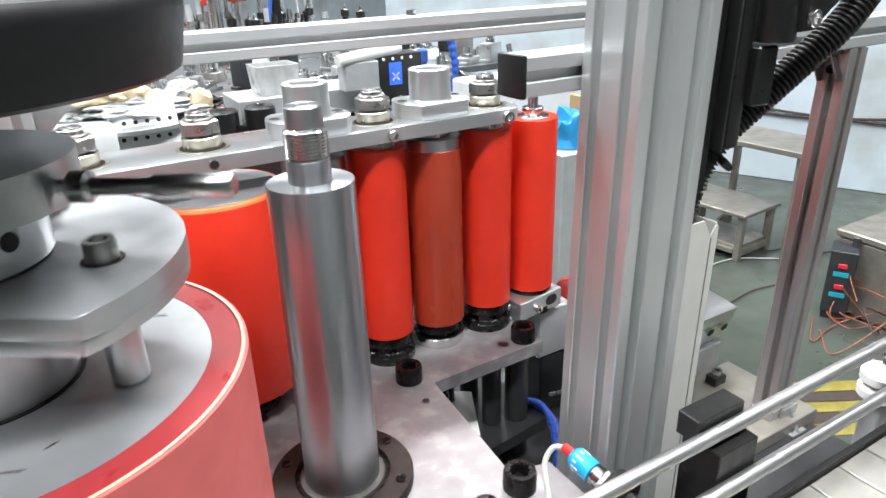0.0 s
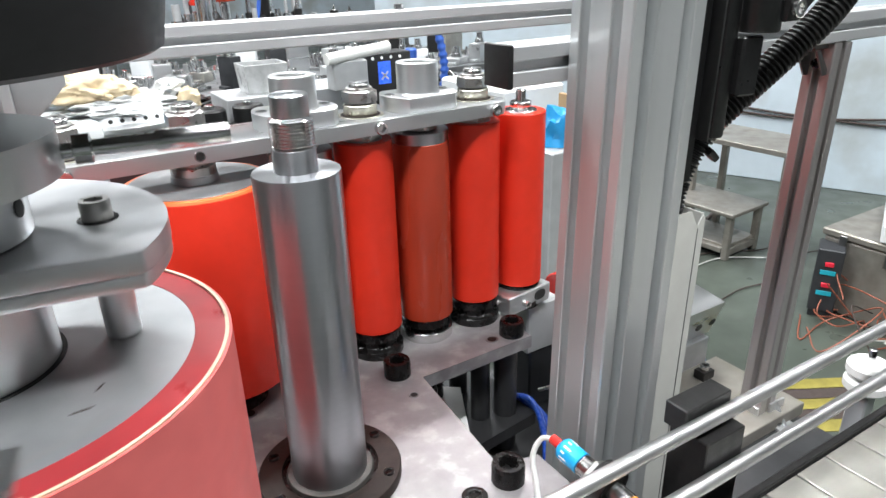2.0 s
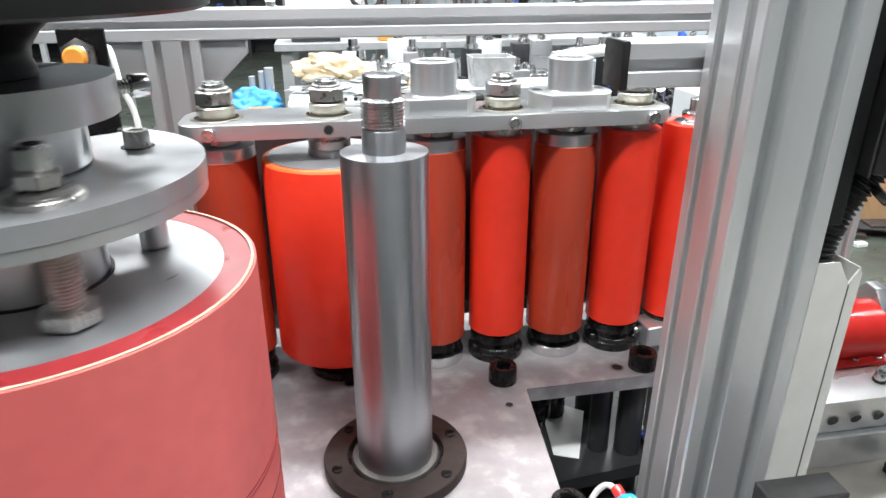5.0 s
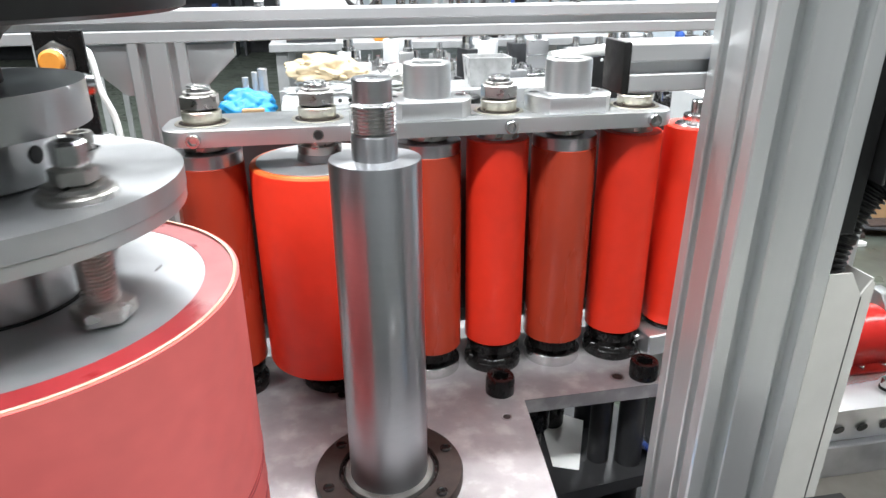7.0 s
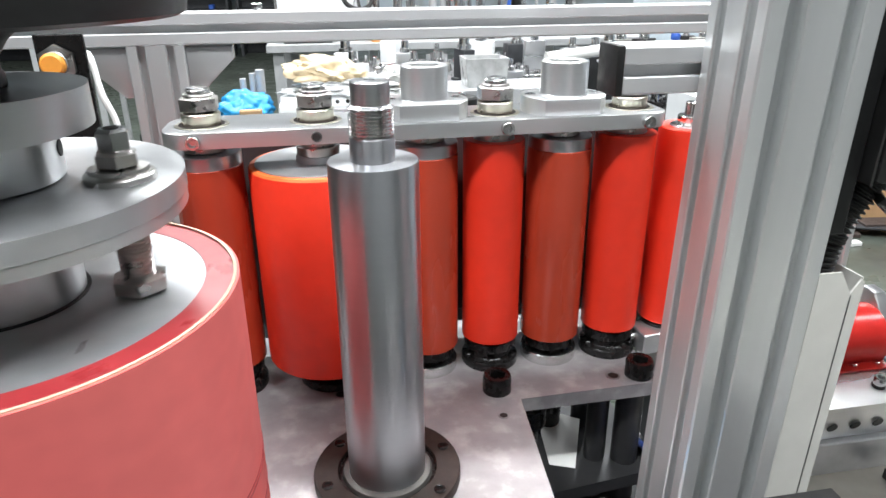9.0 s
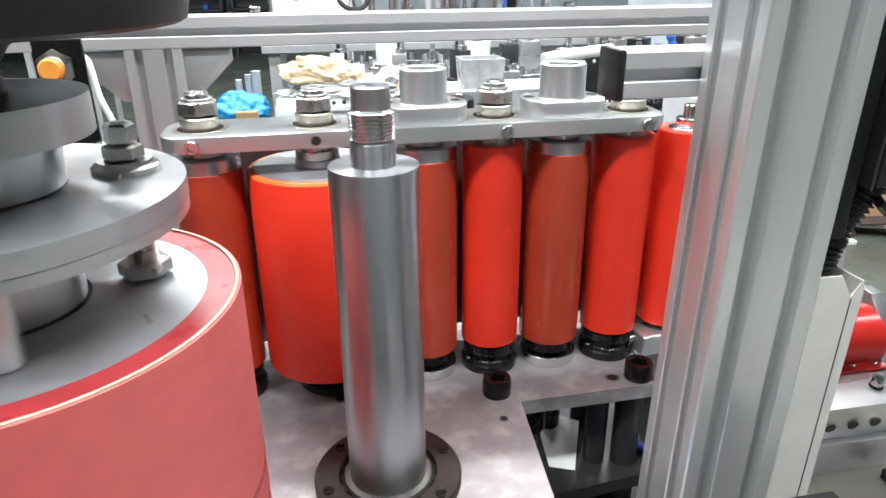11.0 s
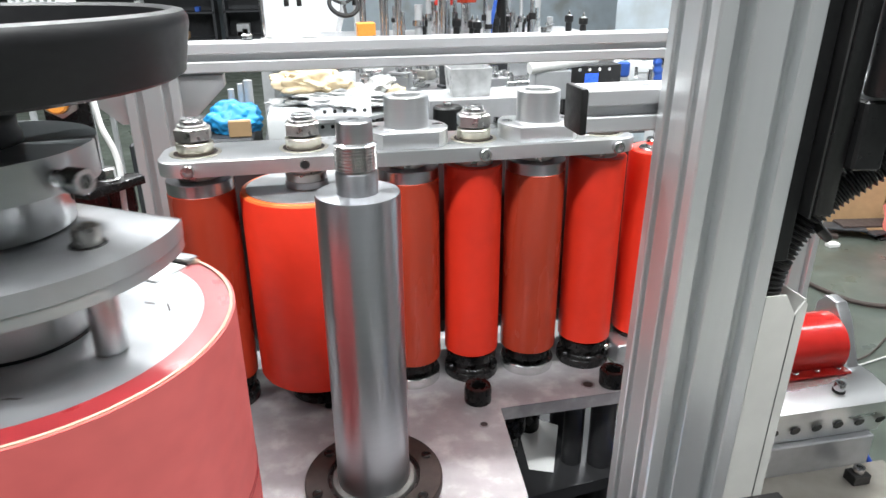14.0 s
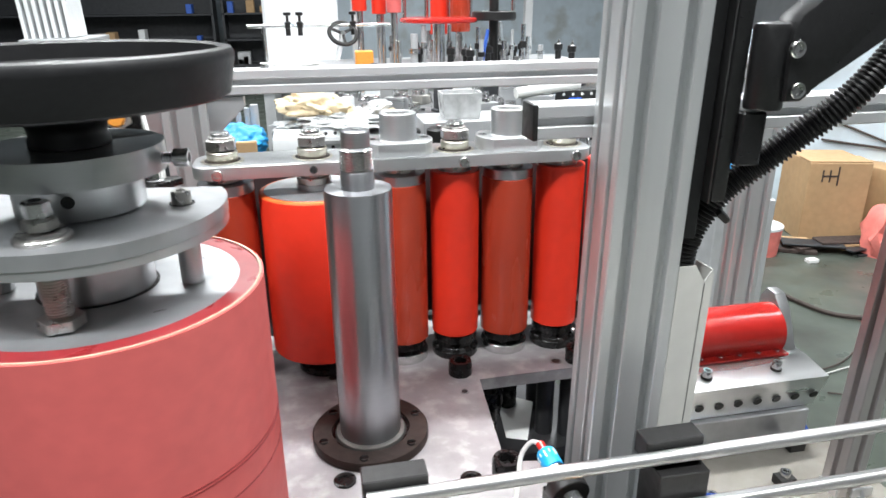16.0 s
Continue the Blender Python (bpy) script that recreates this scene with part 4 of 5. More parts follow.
for k in range(7):
    x = 0.7455 + k * 0.0330
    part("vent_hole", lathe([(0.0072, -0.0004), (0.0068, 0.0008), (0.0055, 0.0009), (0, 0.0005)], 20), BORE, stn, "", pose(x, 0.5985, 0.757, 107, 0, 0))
part("guard_tube", lathe([(0, 0), (0.041, 0.0), (0.044, 0.003), (0.044, 0.225), (0.041, 0.228), (0, 0.228)], 56), CASTRED, stn, "glossy red guard tube", pose(0.70, 0.700, 0.826, 0, 90, 0))
part("guard_foot", block(0.70, 0.926, 0.645, 0.676, 0.8025, 0.8065, 0.0008), CASTRED, stn)
horn = [(0.660, 0.803), (0.745, 0.803), (0.742, 0.868), (0.728, 0.886), (0.706, 0.884), (0.690, 0.862)]
part("end_cheek", slab(horn, 0.931, 0.950, 0.002, None, X2), MILLED, stn, "cast end cheek")
for k in range(6):
    part("foot_screw", hexnut(0.009, 0, 0.004), BRIGHT, stn, "", pose(0.740 + 0.034 * k, 0.655, 0.8065))
for x in (0.762, 0.882):
    part("screw_washer", rod(0.0085, 0, 0.004, 24), BLACKOX, stn, "", pose(x, 0.617, 0.7985, 7, 0, 0))
    socket_screw("cap_screw", 0.0072, 0.011, BRIGHT, stn, pose(x, 0.617, 0.8025, 7, 0, 0))
part("apron", block(0.62, 0.97, 0.44, 0.600, 0.66, 0.682, 0.0012), WORNSTEEL, stn)
for x, y in ((0.83, 0.50), (0.90, 0.57), (0.70, 0.48)):
    part("clamp_block", block(x - 0.013, x + 0.013, y - 0.01, y + 0.01, 0.682, 0.697, 0.001), BLACK, stn)
    socket_screw("cap_screw", 0.0075, 0.009, BRIGHT, stn, pose(x, y, 0.697))
for dy in (0, 0.016):
    solo("air_tube", sweep([(0.60, 0.40 + dy, 0.68), (0.64, 0.42 + dy, 0.72), (0.70, 0.44 + dy, 0.715), (0.76, 0.44 + dy, 0.69), (0.80, 0.42 + dy, 0.667)], 0.0045, 10), TUBEBLUE, "blue pneumatic air tube", "air tube", None, "blue air tubes")
solo("air_tube", sweep([(0.975, 0.70, 0.70), (0.99, 0.66, 0.68), (1.01, 0.60, 0.62), (1.03, 0.55, 0.50), (1.05, 0.5, 0.30), (1.10, 0.5, 0.01)], 0.0045, 10), TUBEBLUE, "blue pneumatic air tube", "air tube", None, "blue air tubes")

# ---- corner post at the back of the bed, under the guard rail ----
copy_thing(rpost, pose(0.965, 0.8225, 0.62))

# ---- work table behind the guard, with loose parts ----
def table(name, x0, x1, y0, y1, z, mat, label, leg=0.03, thick=0.02, shelf=None):
    t = thing(name, label, "table", pose(0, 0, 0))
    part("top", block(x0, x1, y0, y1, z - thick, z, 0.003), mat, t)
    for x in (x0 + leg, x1 - leg):
        for y in (y0 + leg, y1 - leg):
            part("leg", block(x - leg / 2, x + leg / 2, y - leg / 2, y + leg / 2, 0, z - thick, 0.002), mat, t)
    if shelf:
        part("shelf", block(x0 + leg, x1 - leg, y0 + leg, y1 - leg, shelf - 0.015, shelf, 0.002), mat, t)
        for y in (y0 + leg, y1 - leg):
            part("stretcher", block(x0 + leg, x1 - leg, y - 0.012, y + 0.012, shelf - 0.05, shelf - 0.016, 0.002), mat, t)
    return t


def lumpy(rx, ry, rz, amp, freq, seed, sub=4):
    """A crumpled sack or wad, flat below."""
    bm = bmesh.new()
    bmesh.ops.create_icosphere(bm, subdivisions=sub, radius=1)
    for v in bm.verts:
        n = noise.noise(v.co * freq + Vector((seed, seed * 1.7, 0))) + 0.5 * noise.noise(v.co * freq * 2.6 + Vector((seed, 0, seed)))
        ridge = abs(noise.noise(v.co * freq * 1.6 + Vector((0, seed, 4))))
        f = 1 + amp * (n + 0.8 * ridge - 0.3)
        v.co = Vector((v.co.x * rx * f, v.co.y * ry * f, max(v.co.z * rz * f, -rz * 0.55)))
    return bm


bench = table("parts_bench", 0.08, 1.75, 1.97, 2.65, 0.86, BENCHM, "grey steel bench strewn with machine parts", 0.05, 0.03, 0.3)
bag_plate = solo("turned_plate", rod(0.21, 0, 0.012, 64), MILLED, "round aluminium plate under the plastic bag", "plate", pose(0.30, 2.15, 0.916))
for q in (0, 120, 240):
    part("standoff", rod(0.012, -0.056, 0, 20), MILLED, bag_plate, "", pose(0.12 * math.cos(radians(q)), 0.12 * math.sin(radians(q)), 0))
bag = thing("plastic_bag", "clear plastic bag with a cream cloth bundle inside", "bag", pose(0.27, 2.15, 0.955))
part("film", lumpy(0.175, 0.12, 0.040, 0.42, 2.6, 3.1, 5), CLEARISH, bag, "cloudy clear film", pose(0.035, -0.02, 0.0))
part("folded_cloth", lumpy(0.120, 0.080, 0.050, 0.26, 1.7, 7.7, 5), CLOTH, bag, "folded cream cloth")
bag.children[1].matrix_basis = pose(-0.035, -0.030, 0.052, 0, 6, 0)
part("tail", lumpy(0.06, 0.05, 0.032, 0.35, 2.5, 5.5, 3), CLEARISH, bag, "", pose(0.17, -0.01, 0.03, 0, -18, 0))
wad = solo("cloth_wad", lumpy(0.035, 0.03, 0.035, 0.25, 2.2, 9.2, 3), CLOTH, "small cream cloth wad on the bench", "cloth", pose(0.495, 2.10, 0.96))
solo("wad_stand", rod(0.03, 0, 0.078, 24), MACHGREY, "short grey steel pedestal on the bench", "pedestal", pose(0.495, 2.10, 0.86))


def tray(name, x, y, z, sx, sy, h, mat, label):
    t = 0.004
    bm = block(-sx / 2, sx / 2, -sy / 2, sy / 2, 0, t, 0.001)
    for x0, x1, y0, y1 in ((-sx / 2, sx / 2, -sy / 2, -sy / 2 + t), (-sx / 2, sx / 2, sy / 2 - t, sy / 2), (-sx / 2, -sx / 2 + t, -sy / 2 + t, sy / 2 - t), (sx / 2 - t, sx / 2, -sy / 2 + t, sy / 2 - t)):
        block(x0, x1, y0, y1, t, h, 0.001, bm)
    for v in bm.verts:
        k = 1 + 0.12 * v.co.z / h
        v.co.x, v.co.y = v.co.x * k, v.co.y * k
    return solo(name, bm, mat, label, "container", pose(x, y, z))


tray("plastic_tub", 0.745, 2.17, 0.945, 0.125, 0.10, 0.09, CLEARISH, "cloudy white plastic tub on the bench")
solo("tub_shelf", block(0.60, 1.02, 2.08, 2.28, 0.86, 0.945, 0.003), MACHGREY, "grey steel parts box under the plastic tub", "box")
for x in (0.532, 0.645):
    m = thing("black_motor", "glossy black round motor on the bench", "motor", pose(x, 2.02, 0.86), "black motors on the bench")
    part("can", rod(0.046, 0.0, 0.078, 40, 0.006), POWDER, m)
    part("boss", rod(0.014, 0.078, 0.088, 24), BRIGHT, m)
perf = thing("drilled_plate", "white drilled mounting plate lying at a slant", "plate", pose(0.315, 1.98, 0.862, -22, 0, 0))
part("sheet", block(-0.09, 0.09, -0.005, 0.005, 0.0, 0.125, 0.001), WHITE, perf)
for k in range(10):
    part("drilled_hole", rod(0.006, 0, 0.0006, 16, 0.0001), BORE, perf, "", pose(-0.06 + 0.03 * (k % 5) + 0.01 * (k // 5), -0.0052, 0.035 + 0.045 * (k // 5), 90, 0, 0))
solo("white_bracket", block(0.10, 0.235, 1.90, 2.05, 0.86, 0.95, 0.01, seg=2), WHITE, "white cast bracket on the bench", "bracket")

dev = thing("black_controller", "black controller box with a small blue lit display", "controller", pose(1.165, 2.16, 0.86))
part("case", block(-0.10, 0.10, -0.04, 0.06, 0.0, 0.172, 0.003), POWDER, dev)
DISP = material("blue_display", (0.03, 0.12, 0.75), 0.3, emit=0.9)
part("display", block(-0.030, 0.018, -0.0415, -0.0402, 0.07, 0.145, 0), DISP, dev, "blue lit display")
for s in (-1, 1):
    part("display_bar", block(-0.018, 0.018, -0.0428, -0.0416, -0.003, 0.003, 0), PAPER, dev, "", pose(-0.006, 0, 0.098, 0, 45 * s, 0))
for k in range(5):
    part("key", rod(0.006, 0, 0.004, 16), BRIGHT, dev, "", pose(-0.085 + 0.035 * k, -0.0402, 0.158, 90, 0, 0))
for x, z in ((1.31, 1.0), (1.255, 1.015)):
    b = thing("blue_capped_bottle", "small bottle with a blue cap on the bench", "bottle", pose(x, 2.2, 0.86))
    part("bottle", lathe([(0, 0), (0.028, 0), (0.028, 0.10), (0.014, 0.12), (0.014, 0.13), (0, 0.13)], 24), CLEARISH, b)
    part("cap", rod(0.022, 0.118, 0.17, 24, 0.006), BLUEPAINT, b)
solo("blue_chain", sweep([(1.412, 2.15, 0.86), (1.415, 2.14, 0.95), (1.405, 2.14, 1.03), (1.39, 2.15, 1.10)], 0.012, 10, None, 9, 0.004), BLUEPAINT, "blue ribbed tube standing on the bench", "tube")
roll = solo("paper_roll", sweep([(0.90, 2.0, 1.045), (1.02, 2.02, 1.055), (1.14, 2.05, 1.062)], 0.018, 14), PAPER, "white rolled film lying over the parts", "roll")
solo("roll_rack", block(0.92, 1.04, 2.0, 2.06, 0.945, 1.035, 0.004), MACHGREY, "grey steel rack under the white roll", "rack")
rng = random.Random(4)
clutter = bmesh.new()
for k in range(230):
    x, y = rng.uniform(0.35, 1.70), rng.uniform(1.98, 2.6)
    s = rng.uniform(0.008, 0.03)
    m = pose(x, y, 0.862 + s * 0.3, rng.uniform(-15, 15), rng.uniform(-15, 15), rng.uniform(0, 180))
    if rng.random() < 0.5:
        block(-s * 1.6, s * 1.6, -s * 0.5, s * 0.5, -s * 0.3, s * 0.4, 0.001, clutter, m)
    else:
        rod(s * 0.5, -s, s, 12, 0.001, clutter, m @ pose(0, 0, 0, 90, 0, 0))
tagged(part("bench_clutter", clutter, BLACKOX, None, "loose dark screws, clamps and offcuts on the bench"), "loose dark screws, clamps and offcuts on the bench", "loose parts", "", "stuff")
clut2 = bmesh.new()
for k in range(120):
    x, y = rng.uniform(0.35, 1.70), rng.uniform(1.98, 2.6)
    s = rng.uniform(0.008, 0.03)
    m = pose(x, y, 0.864 + s * 0.3, rng.uniform(-15, 15), rng.uniform(-15, 15), rng.uniform(0, 180))
    block(-s * 2, s * 2, -s * 0.4, s * 0.4, -s * 0.2, s * 0.5, 0.001, clut2, m) if rng.random() < 0.6 else rod(s * 0.6, -s * 0.6, s * 1.6, 14, 0.001, clut2, m)
tagged(part("bench_scraps", clut2, BRIGHT, None, "loose bright metal parts on the bench"), "loose bright metal parts on the bench", "loose parts", "", "stuff")

# second bench behind the first, with housings and loose parts
table("assembly_bench", 0.25, 2.25, 2.72, 3.55, 0.86, BENCHM, "grey steel assembly bench covered with machine parts", 0.05, 0.03, 0.3)


def housing(x, y, w, d, h, mat, turn):
    t = thing("machine_part", "small machined housing waiting on the assembly bench", "machine part", pose(x, y, 0.86, 0, 0, turn), "housings on the assembly bench")
    part("body", block(-w / 2, w / 2, -d / 2, d / 2, 0, h, 0.004, seg=2), mat, t)
    part("boss", lathe([(0, h), (d * 0.34, h), (d * 0.34, h + 0.018), (d * 0.26, h + 0.020), (d * 0.24, h + 0.05), (0, h + 0.05)], 20), BRIGHT, t)
    for sx in (-1, 1):
        part("ear", block(sx * w / 2, sx * (w / 2 + 0.022), -d * 0.3, d * 0.3, 0, 0.012, 0.002), mat, t)
    return t


rng2 = random.Random(11)
for row in range(3):
    for k in range(9):
        housing(0.36 + 0.215 * k + rng2.uniform(-0.05, 0.05), 2.82 + 0.25 * row + rng2.uniform(-0.05, 0.05), rng2.uniform(0.05, 0.12), rng2.uniform(0.05, 0.09), rng2.uniform(0.03, 0.13), rng2.choice((WHITE, MILLED, MACHGREY, GREYSTEEL, WHITE, DARKMACH, POWDER)), rng2.uniform(-40, 40))
loose = bmesh.new()
for k in range(170):
    q = rng2.uniform(0.008, 0.026)
    m = pose(rng2.uniform(0.30, 2.2), rng2.uniform(2.76, 3.5), 0.862 + q * 0.3, rng2.uniform(-15, 15), rng2.uniform(-15, 15), rng2.uniform(0, 180))
    block(-q * 2, q * 2, -q * 0.4, q * 0.4, -q * 0.2, q * 0.5, 0.001, loose, m) if k % 2 else rod(q * 0.6, -q * 0.6, q * 2.2, 12, 0.001, loose, m)
tagged(part("assembly_scraps", loose, BRIGHT, None, "loose bright metal parts on the assembly bench"), "loose bright metal parts on the assembly bench", "loose parts", "", "stuff")

# left of the bench: low stack with a blue bag
solo("parts_crate", block(-0.30, 0.05, 2.0, 2.4, 0, 0.87, 0.006), DARKMACH, "dark low parts cabinet on the floor", "cabinet")
solo("blue_bag", lumpy(0.085, 0.07, 0.058, 0.20, 1.6, 2.2, 5), BLUEBAG, "crumpled blue plastic bag on the cabinet", "bag", pose(-0.01, 2.12, 0.903))
solo("carton_scrap", block(-0.02, 0.045, 2.02, 2.04, 0.87, 0.92, 0.003), CARD, "torn brown carton piece on the cabinet", "carton")
for x, h in ((0.010, 1.0), (0.034, 1.01), (-0.02, 0.985), (0.030, 0.99)):
    solo("air_cylinder", rod(0.014 if h > 1 else 0.010, 0.87, h, 20), MACHGREY, "small upright aluminium air cylinder", "cylinder", pose(x, 2.2 + 0.1 * (h - 0.9), 0), "air cylinders on the cabinet")

# ---- the far labelling line ----
line = table("far_line_table", -0.05, 2.1, 3.75, 4.9, 0.93, MACHGREY, "long grey steel table of the far labelling line", 0.06, 0.04)
for x, y, r, z0, z1, mt in ((0.575, 4.2, 0.045, 1.27, 1.52, RED), (0.70, 4.25, 0.045, 1.25, 1.52, RED), (0.775, 4.1, 0.045, 1.26, 1.46, PINK), (1.30, 4.6, 0.07, 1.12, 1.48, DARKRED), (1.17, 4.7, 0.06, 1.1, 1.48, RED)):
    t = thing("far_roller", "red rubber roller on the far labelling line", "roller", pose(x, y, 0.93), "rollers on the far line")
    part("sleeve", rod(r, z0 - 0.93, z1 - 0.93, 24, 0.004), mt, t)
    part("journal", rod(r * 0.45, 0, z1 - 0.90, 16), BRIGHT, t)
disc = thing("red_disc", "wide red star-wheel disc on a steel column", "disc", pose(1.08, 4.25, 0.93))
part("plate", rod(0.25, 0.265, 0.295, 48, 0.008), CASTRED, disc)
part("column", rod(0.04, 0, 0.265, 20), BRIGHT, disc)
hw = thing("far_handwheel", "black handwheel on a threaded column", "handwheel", pose(1.43, 4.2, 0.93))
part("rim", lathe([(0.11, 0.28), (0.135, 0.275), (0.142, 0.285), (0.14, 0.325), (0.128, 0.33), (0.115, 0.32)], 40), BLACK, hw)
part("web", rod(0.115, 0.285, 0.30, 32), BLACK, hw)
part("column", rod(0.03, 0, 0.60, 20), BLACK, hw)
cab = thing("white_cabinet", "white painted switch cabinet beside the far line", "cabinet", pose(0.22, 4.9, 0))
part("case", block(-0.26, 0.26, 0.0, 0.4, 0, 2.0, 0.006), WHITE, cab)
part("door", block(-0.245, 0.245, -0.012, -0.001, 0.2, 1.95, 0.003), WHITE, cab)
part("slot", block(-0.10, 0.02, -0.016, -0.0125, 1.27, 1.29, 0.001), PAPER, cab)
wb = thing("clamp_bar", "bright cross bar with black clamp knobs", "bar", pose(0.0, 4.05, 0.93))
part("bar", sweep([(-0.09, 0, 0.265), (0.74, 0, 0.265)], 0.012, 12), BRIGHT, wb)
for x in (0.0, 0.70):
    part("stand", rod(0.012, 0, 0.265, 14), BRIGHT, wb, "", pose(x, 0, 0))
for x in (0.14, 0.21, 0.52):
    part("knob", lathe([(0, 0.21), (0.014, 0.21), (0.014, 0.25), (0.02, 0.255), (0.02, 0.285), (0.008, 0.29), (0.008, 0.32), (0.022, 0.325), (0.022, 0.34), (0, 0.342)], 16), BLACK, wb, "", pose(x, 0, 0))
w3 = thing("small_handwheel", "black spoked handwheel on the far line", "handwheel", pose(0.455, 4.0, 1.150, 48, 0, 10))
part("rim", lathe([(0.070, -0.008), (0.088, -0.010), (0.093, 0.0), (0.088, 0.010), (0.070, 0.008), (0.068, 0)], 32), BLACK, w3)
for k in range(3):
    part("spoke", block(0.0, 0.072, -0.008, 0.008, -0.005, 0.005, 0.001, m=pose(0, 0, 0, 0, 0, 120 * k + 30)), BLACK, w3)
part("stem", rod(0.016, -0.23, 0.01, 16), BRIGHT, w3)
solo("paper_sheet", lumpy(0.16, 0.10, 0.022, 0.25, 1.6, 1.2, 3), PAPER, "crumpled white paper sheet on the far table", "paper", pose(0.17, 3.9, 0.99))
solo("sheet_box", block(0.04, 0.30, 3.82, 3.98, 0.93, 0.98, 0.004), DARKMACH, "dark flat box under the paper", "box")
solo("orange_box", block(0.51, 0.61, 3.8, 3.9, 0.93, 1.06, 0.004), ORANGE, "small orange box on the far table", "box")
for k in range(26):
    x, y = rng.uniform(0.75, 2.0), rng.uniform(3.85, 4.75)
    h, r = rng.uniform(0.08, 0.26), rng.uniform(0.010, 0.026)
    t = thing("far_standpost", "bright upright spindle post on the far line", "post", pose(x, y, 0.93), "spindle posts on the far line")
    part("shaft", rod(r, 0, h, 14), BRIGHT if k % 3 else MACHGREY, t)
    part("collar", rod(r * 1.6, h * 0.45, h * 0.6, 14), BLACK if k % 4 == 0 else BRIGHT, t)
for k in range(10):
    x, y = rng.uniform(0.85, 1.9), rng.uniform(3.8, 4.6)
    solo("black_fitting", lathe([(0, 0), (0.02, 0), (0.02, 0.08), (0.028, 0.085), (0.028, 0.12), (0.01, 0.13), (0, 0.16)], 14), POWDER, "black clamp fitting on the far line", "fitting", pose(x, y, 0.93), "clamp fittings on the far line")
solo("blue_stand_tube", sweep([(1.29, 3.95, 0.93), (1.30, 3.95, 1.02), (1.325, 3.95, 1.16)], 0.011, 10), BLUEPAINT, "blue flexible tube on the far line", "tube")
gantry = thing("far_gantry", "aluminium profile gantry over the far line", "gantry", pose(0, 0, 0))
for x in (0.60, 1.88):
    part("upright", block(x - 0.03, x + 0.03, 4.85, 4.90, 0, 1.95, 0.003), ALU, gantry)
part("beam", block(0.57, 1.91, 4.85, 4.90, 1.35, 1.40, 0.003), ALU_X, gantry)
for k in range(7):
    part("cylinder", rod(0.016, 1.18, 1.52, 14), BRIGHT, gantry, "", pose(0.78 + 0.16 * k, 4.80, 0))

# dark storage side of the hall
for k, (x, y, w, h, mt) in enumerate(((-2.2, 11.4, 2.2, 1.9, DARKMACH), (-4.9, 11.4, 2.4, 1.9, DARKMACH), (-0.6, 11.6, 0.8, 1.8, DARKMACH), (-7.4, 11.2, 2.2, 1.9, DARKMACH))):
    t = thing("storage_rack", "dark storage rack with mixed parts", "rack", pose(x, y, 0), "storage racks")
    for sx in (-w / 2, w / 2 - 0.04):
        part("upright", block(sx, sx + 0.04, 0, 0.5, 0, h, 0.002), mt, t)
    for z in (0.3, 0.7, 1.1):
        part("shelf", block(-w / 2, w / 2, 0, 0.5, z, z + 0.03, 0.002), mt, t)
    part("back_panel", block(-w / 2, w / 2, 0.5, 0.52, 0, h, 0.002), mt, t)
    for j in range(8):
        bx = rng.uniform(-w / 2 + 0.08, w / 2 - 0.16)
        z = rng.choice((0.33, 0.73, 1.13))
        part("carton", block(bx, bx + rng.uniform(0.06, 0.14), 0.05, 0.3, z, z + rng.uniform(0.06, 0.2), 0.004), rng.choice((CARD, BLUEPAINT, WHITE, GREYSTEEL, MACHGREY)), t)
stack = thing("panel_stack", "stack of white sheet panels on a low trolley", "panel stack", pose(-1.15, 4.25, 0))
part("trolley", block(-0.20, 0.16, -0.1, 0.4, 1.10, 1.14, 0.004), MACHGREY, stack)
for x in (-0.18, 0.12):
    for y in (-0.08, 0.36):
        part("leg", block(x - 0.015, x + 0.015, y - 0.015, y + 0.015, 0, 1.10, 0.002), MACHGREY, stack)
for k in range(7):
    part("panel", block(-0.16 + 0.04 * k, -0.14 + 0.04 * k, 0, 0.3, 1.141, 1.75, 0.002, m=pose(0, 0, 0, 0, -2, 0)), WHITE, stack)

# machine shell with white panels just behind the roller row
shell = thing("white_machine", "white painted machine cabinet with bolt holes", "machine", pose(1.30, 1.60, 0))
part("case", block(-0.02, 0.22, 0, 0.35, 0.0, 0.96, 0.008), WHITE, shell)
for x, z in ((0.06, 0.88), (0.16, 0.88), (0.06, 0.65), (0.16, 0.65)):
    part("bolt_hole", rod(0.009, 0, 0.002, 16), BORE, shell, "", pose(x, -0.0012, z, 90, 0, 0))
solo("blue_sack", lumpy(0.05, 0.05, 0.07, 0.35, 2.0, 6.1, 3), BLUEBAG, "crumpled blue plastic sack against the machine", "bag", pose(1.36, 1.44, 0.86))
solo("sack_stand", block(1.28, 1.46, 1.37, 1.53, 0, 0.82, 0.004), MACHGREY, "grey steel stand under the blue sack", "stand")
solo("carton_sheet", block(1.425, 1.44, 1.39, 1.52, 0.82, 0.95, 0.002), CARD, "brown cardboard sheet leaning on the machine", "cardboard")

# ---- by the partition: steel table, step stool, terminal box, cartons ----
table("steel_table", -0.16, 0.16, -0.26, 0.26, 0.52, WORNSTEEL, "worn stainless steel work table by the wall", 0.03, 0.025).matrix_basis = pose(2.96, 1.86, 0, 0, 0, 4)
st = table("step_stool", -0.145, 0.145, -0.21, 0.21, 0.235, WORNSTEEL, "low welded steel step stool on the floor", 0.03, 0.018, 0.07)
st.matrix_basis = pose(2.79, 1.94, 0, 0, 0, 4)
for x in (-0.125, 0.125):
    part("side_bar", block(x - 0.012, x + 0.012, -0.165, 0.165, 0.035, 0.060, 0.002), WORNSTEEL, st)
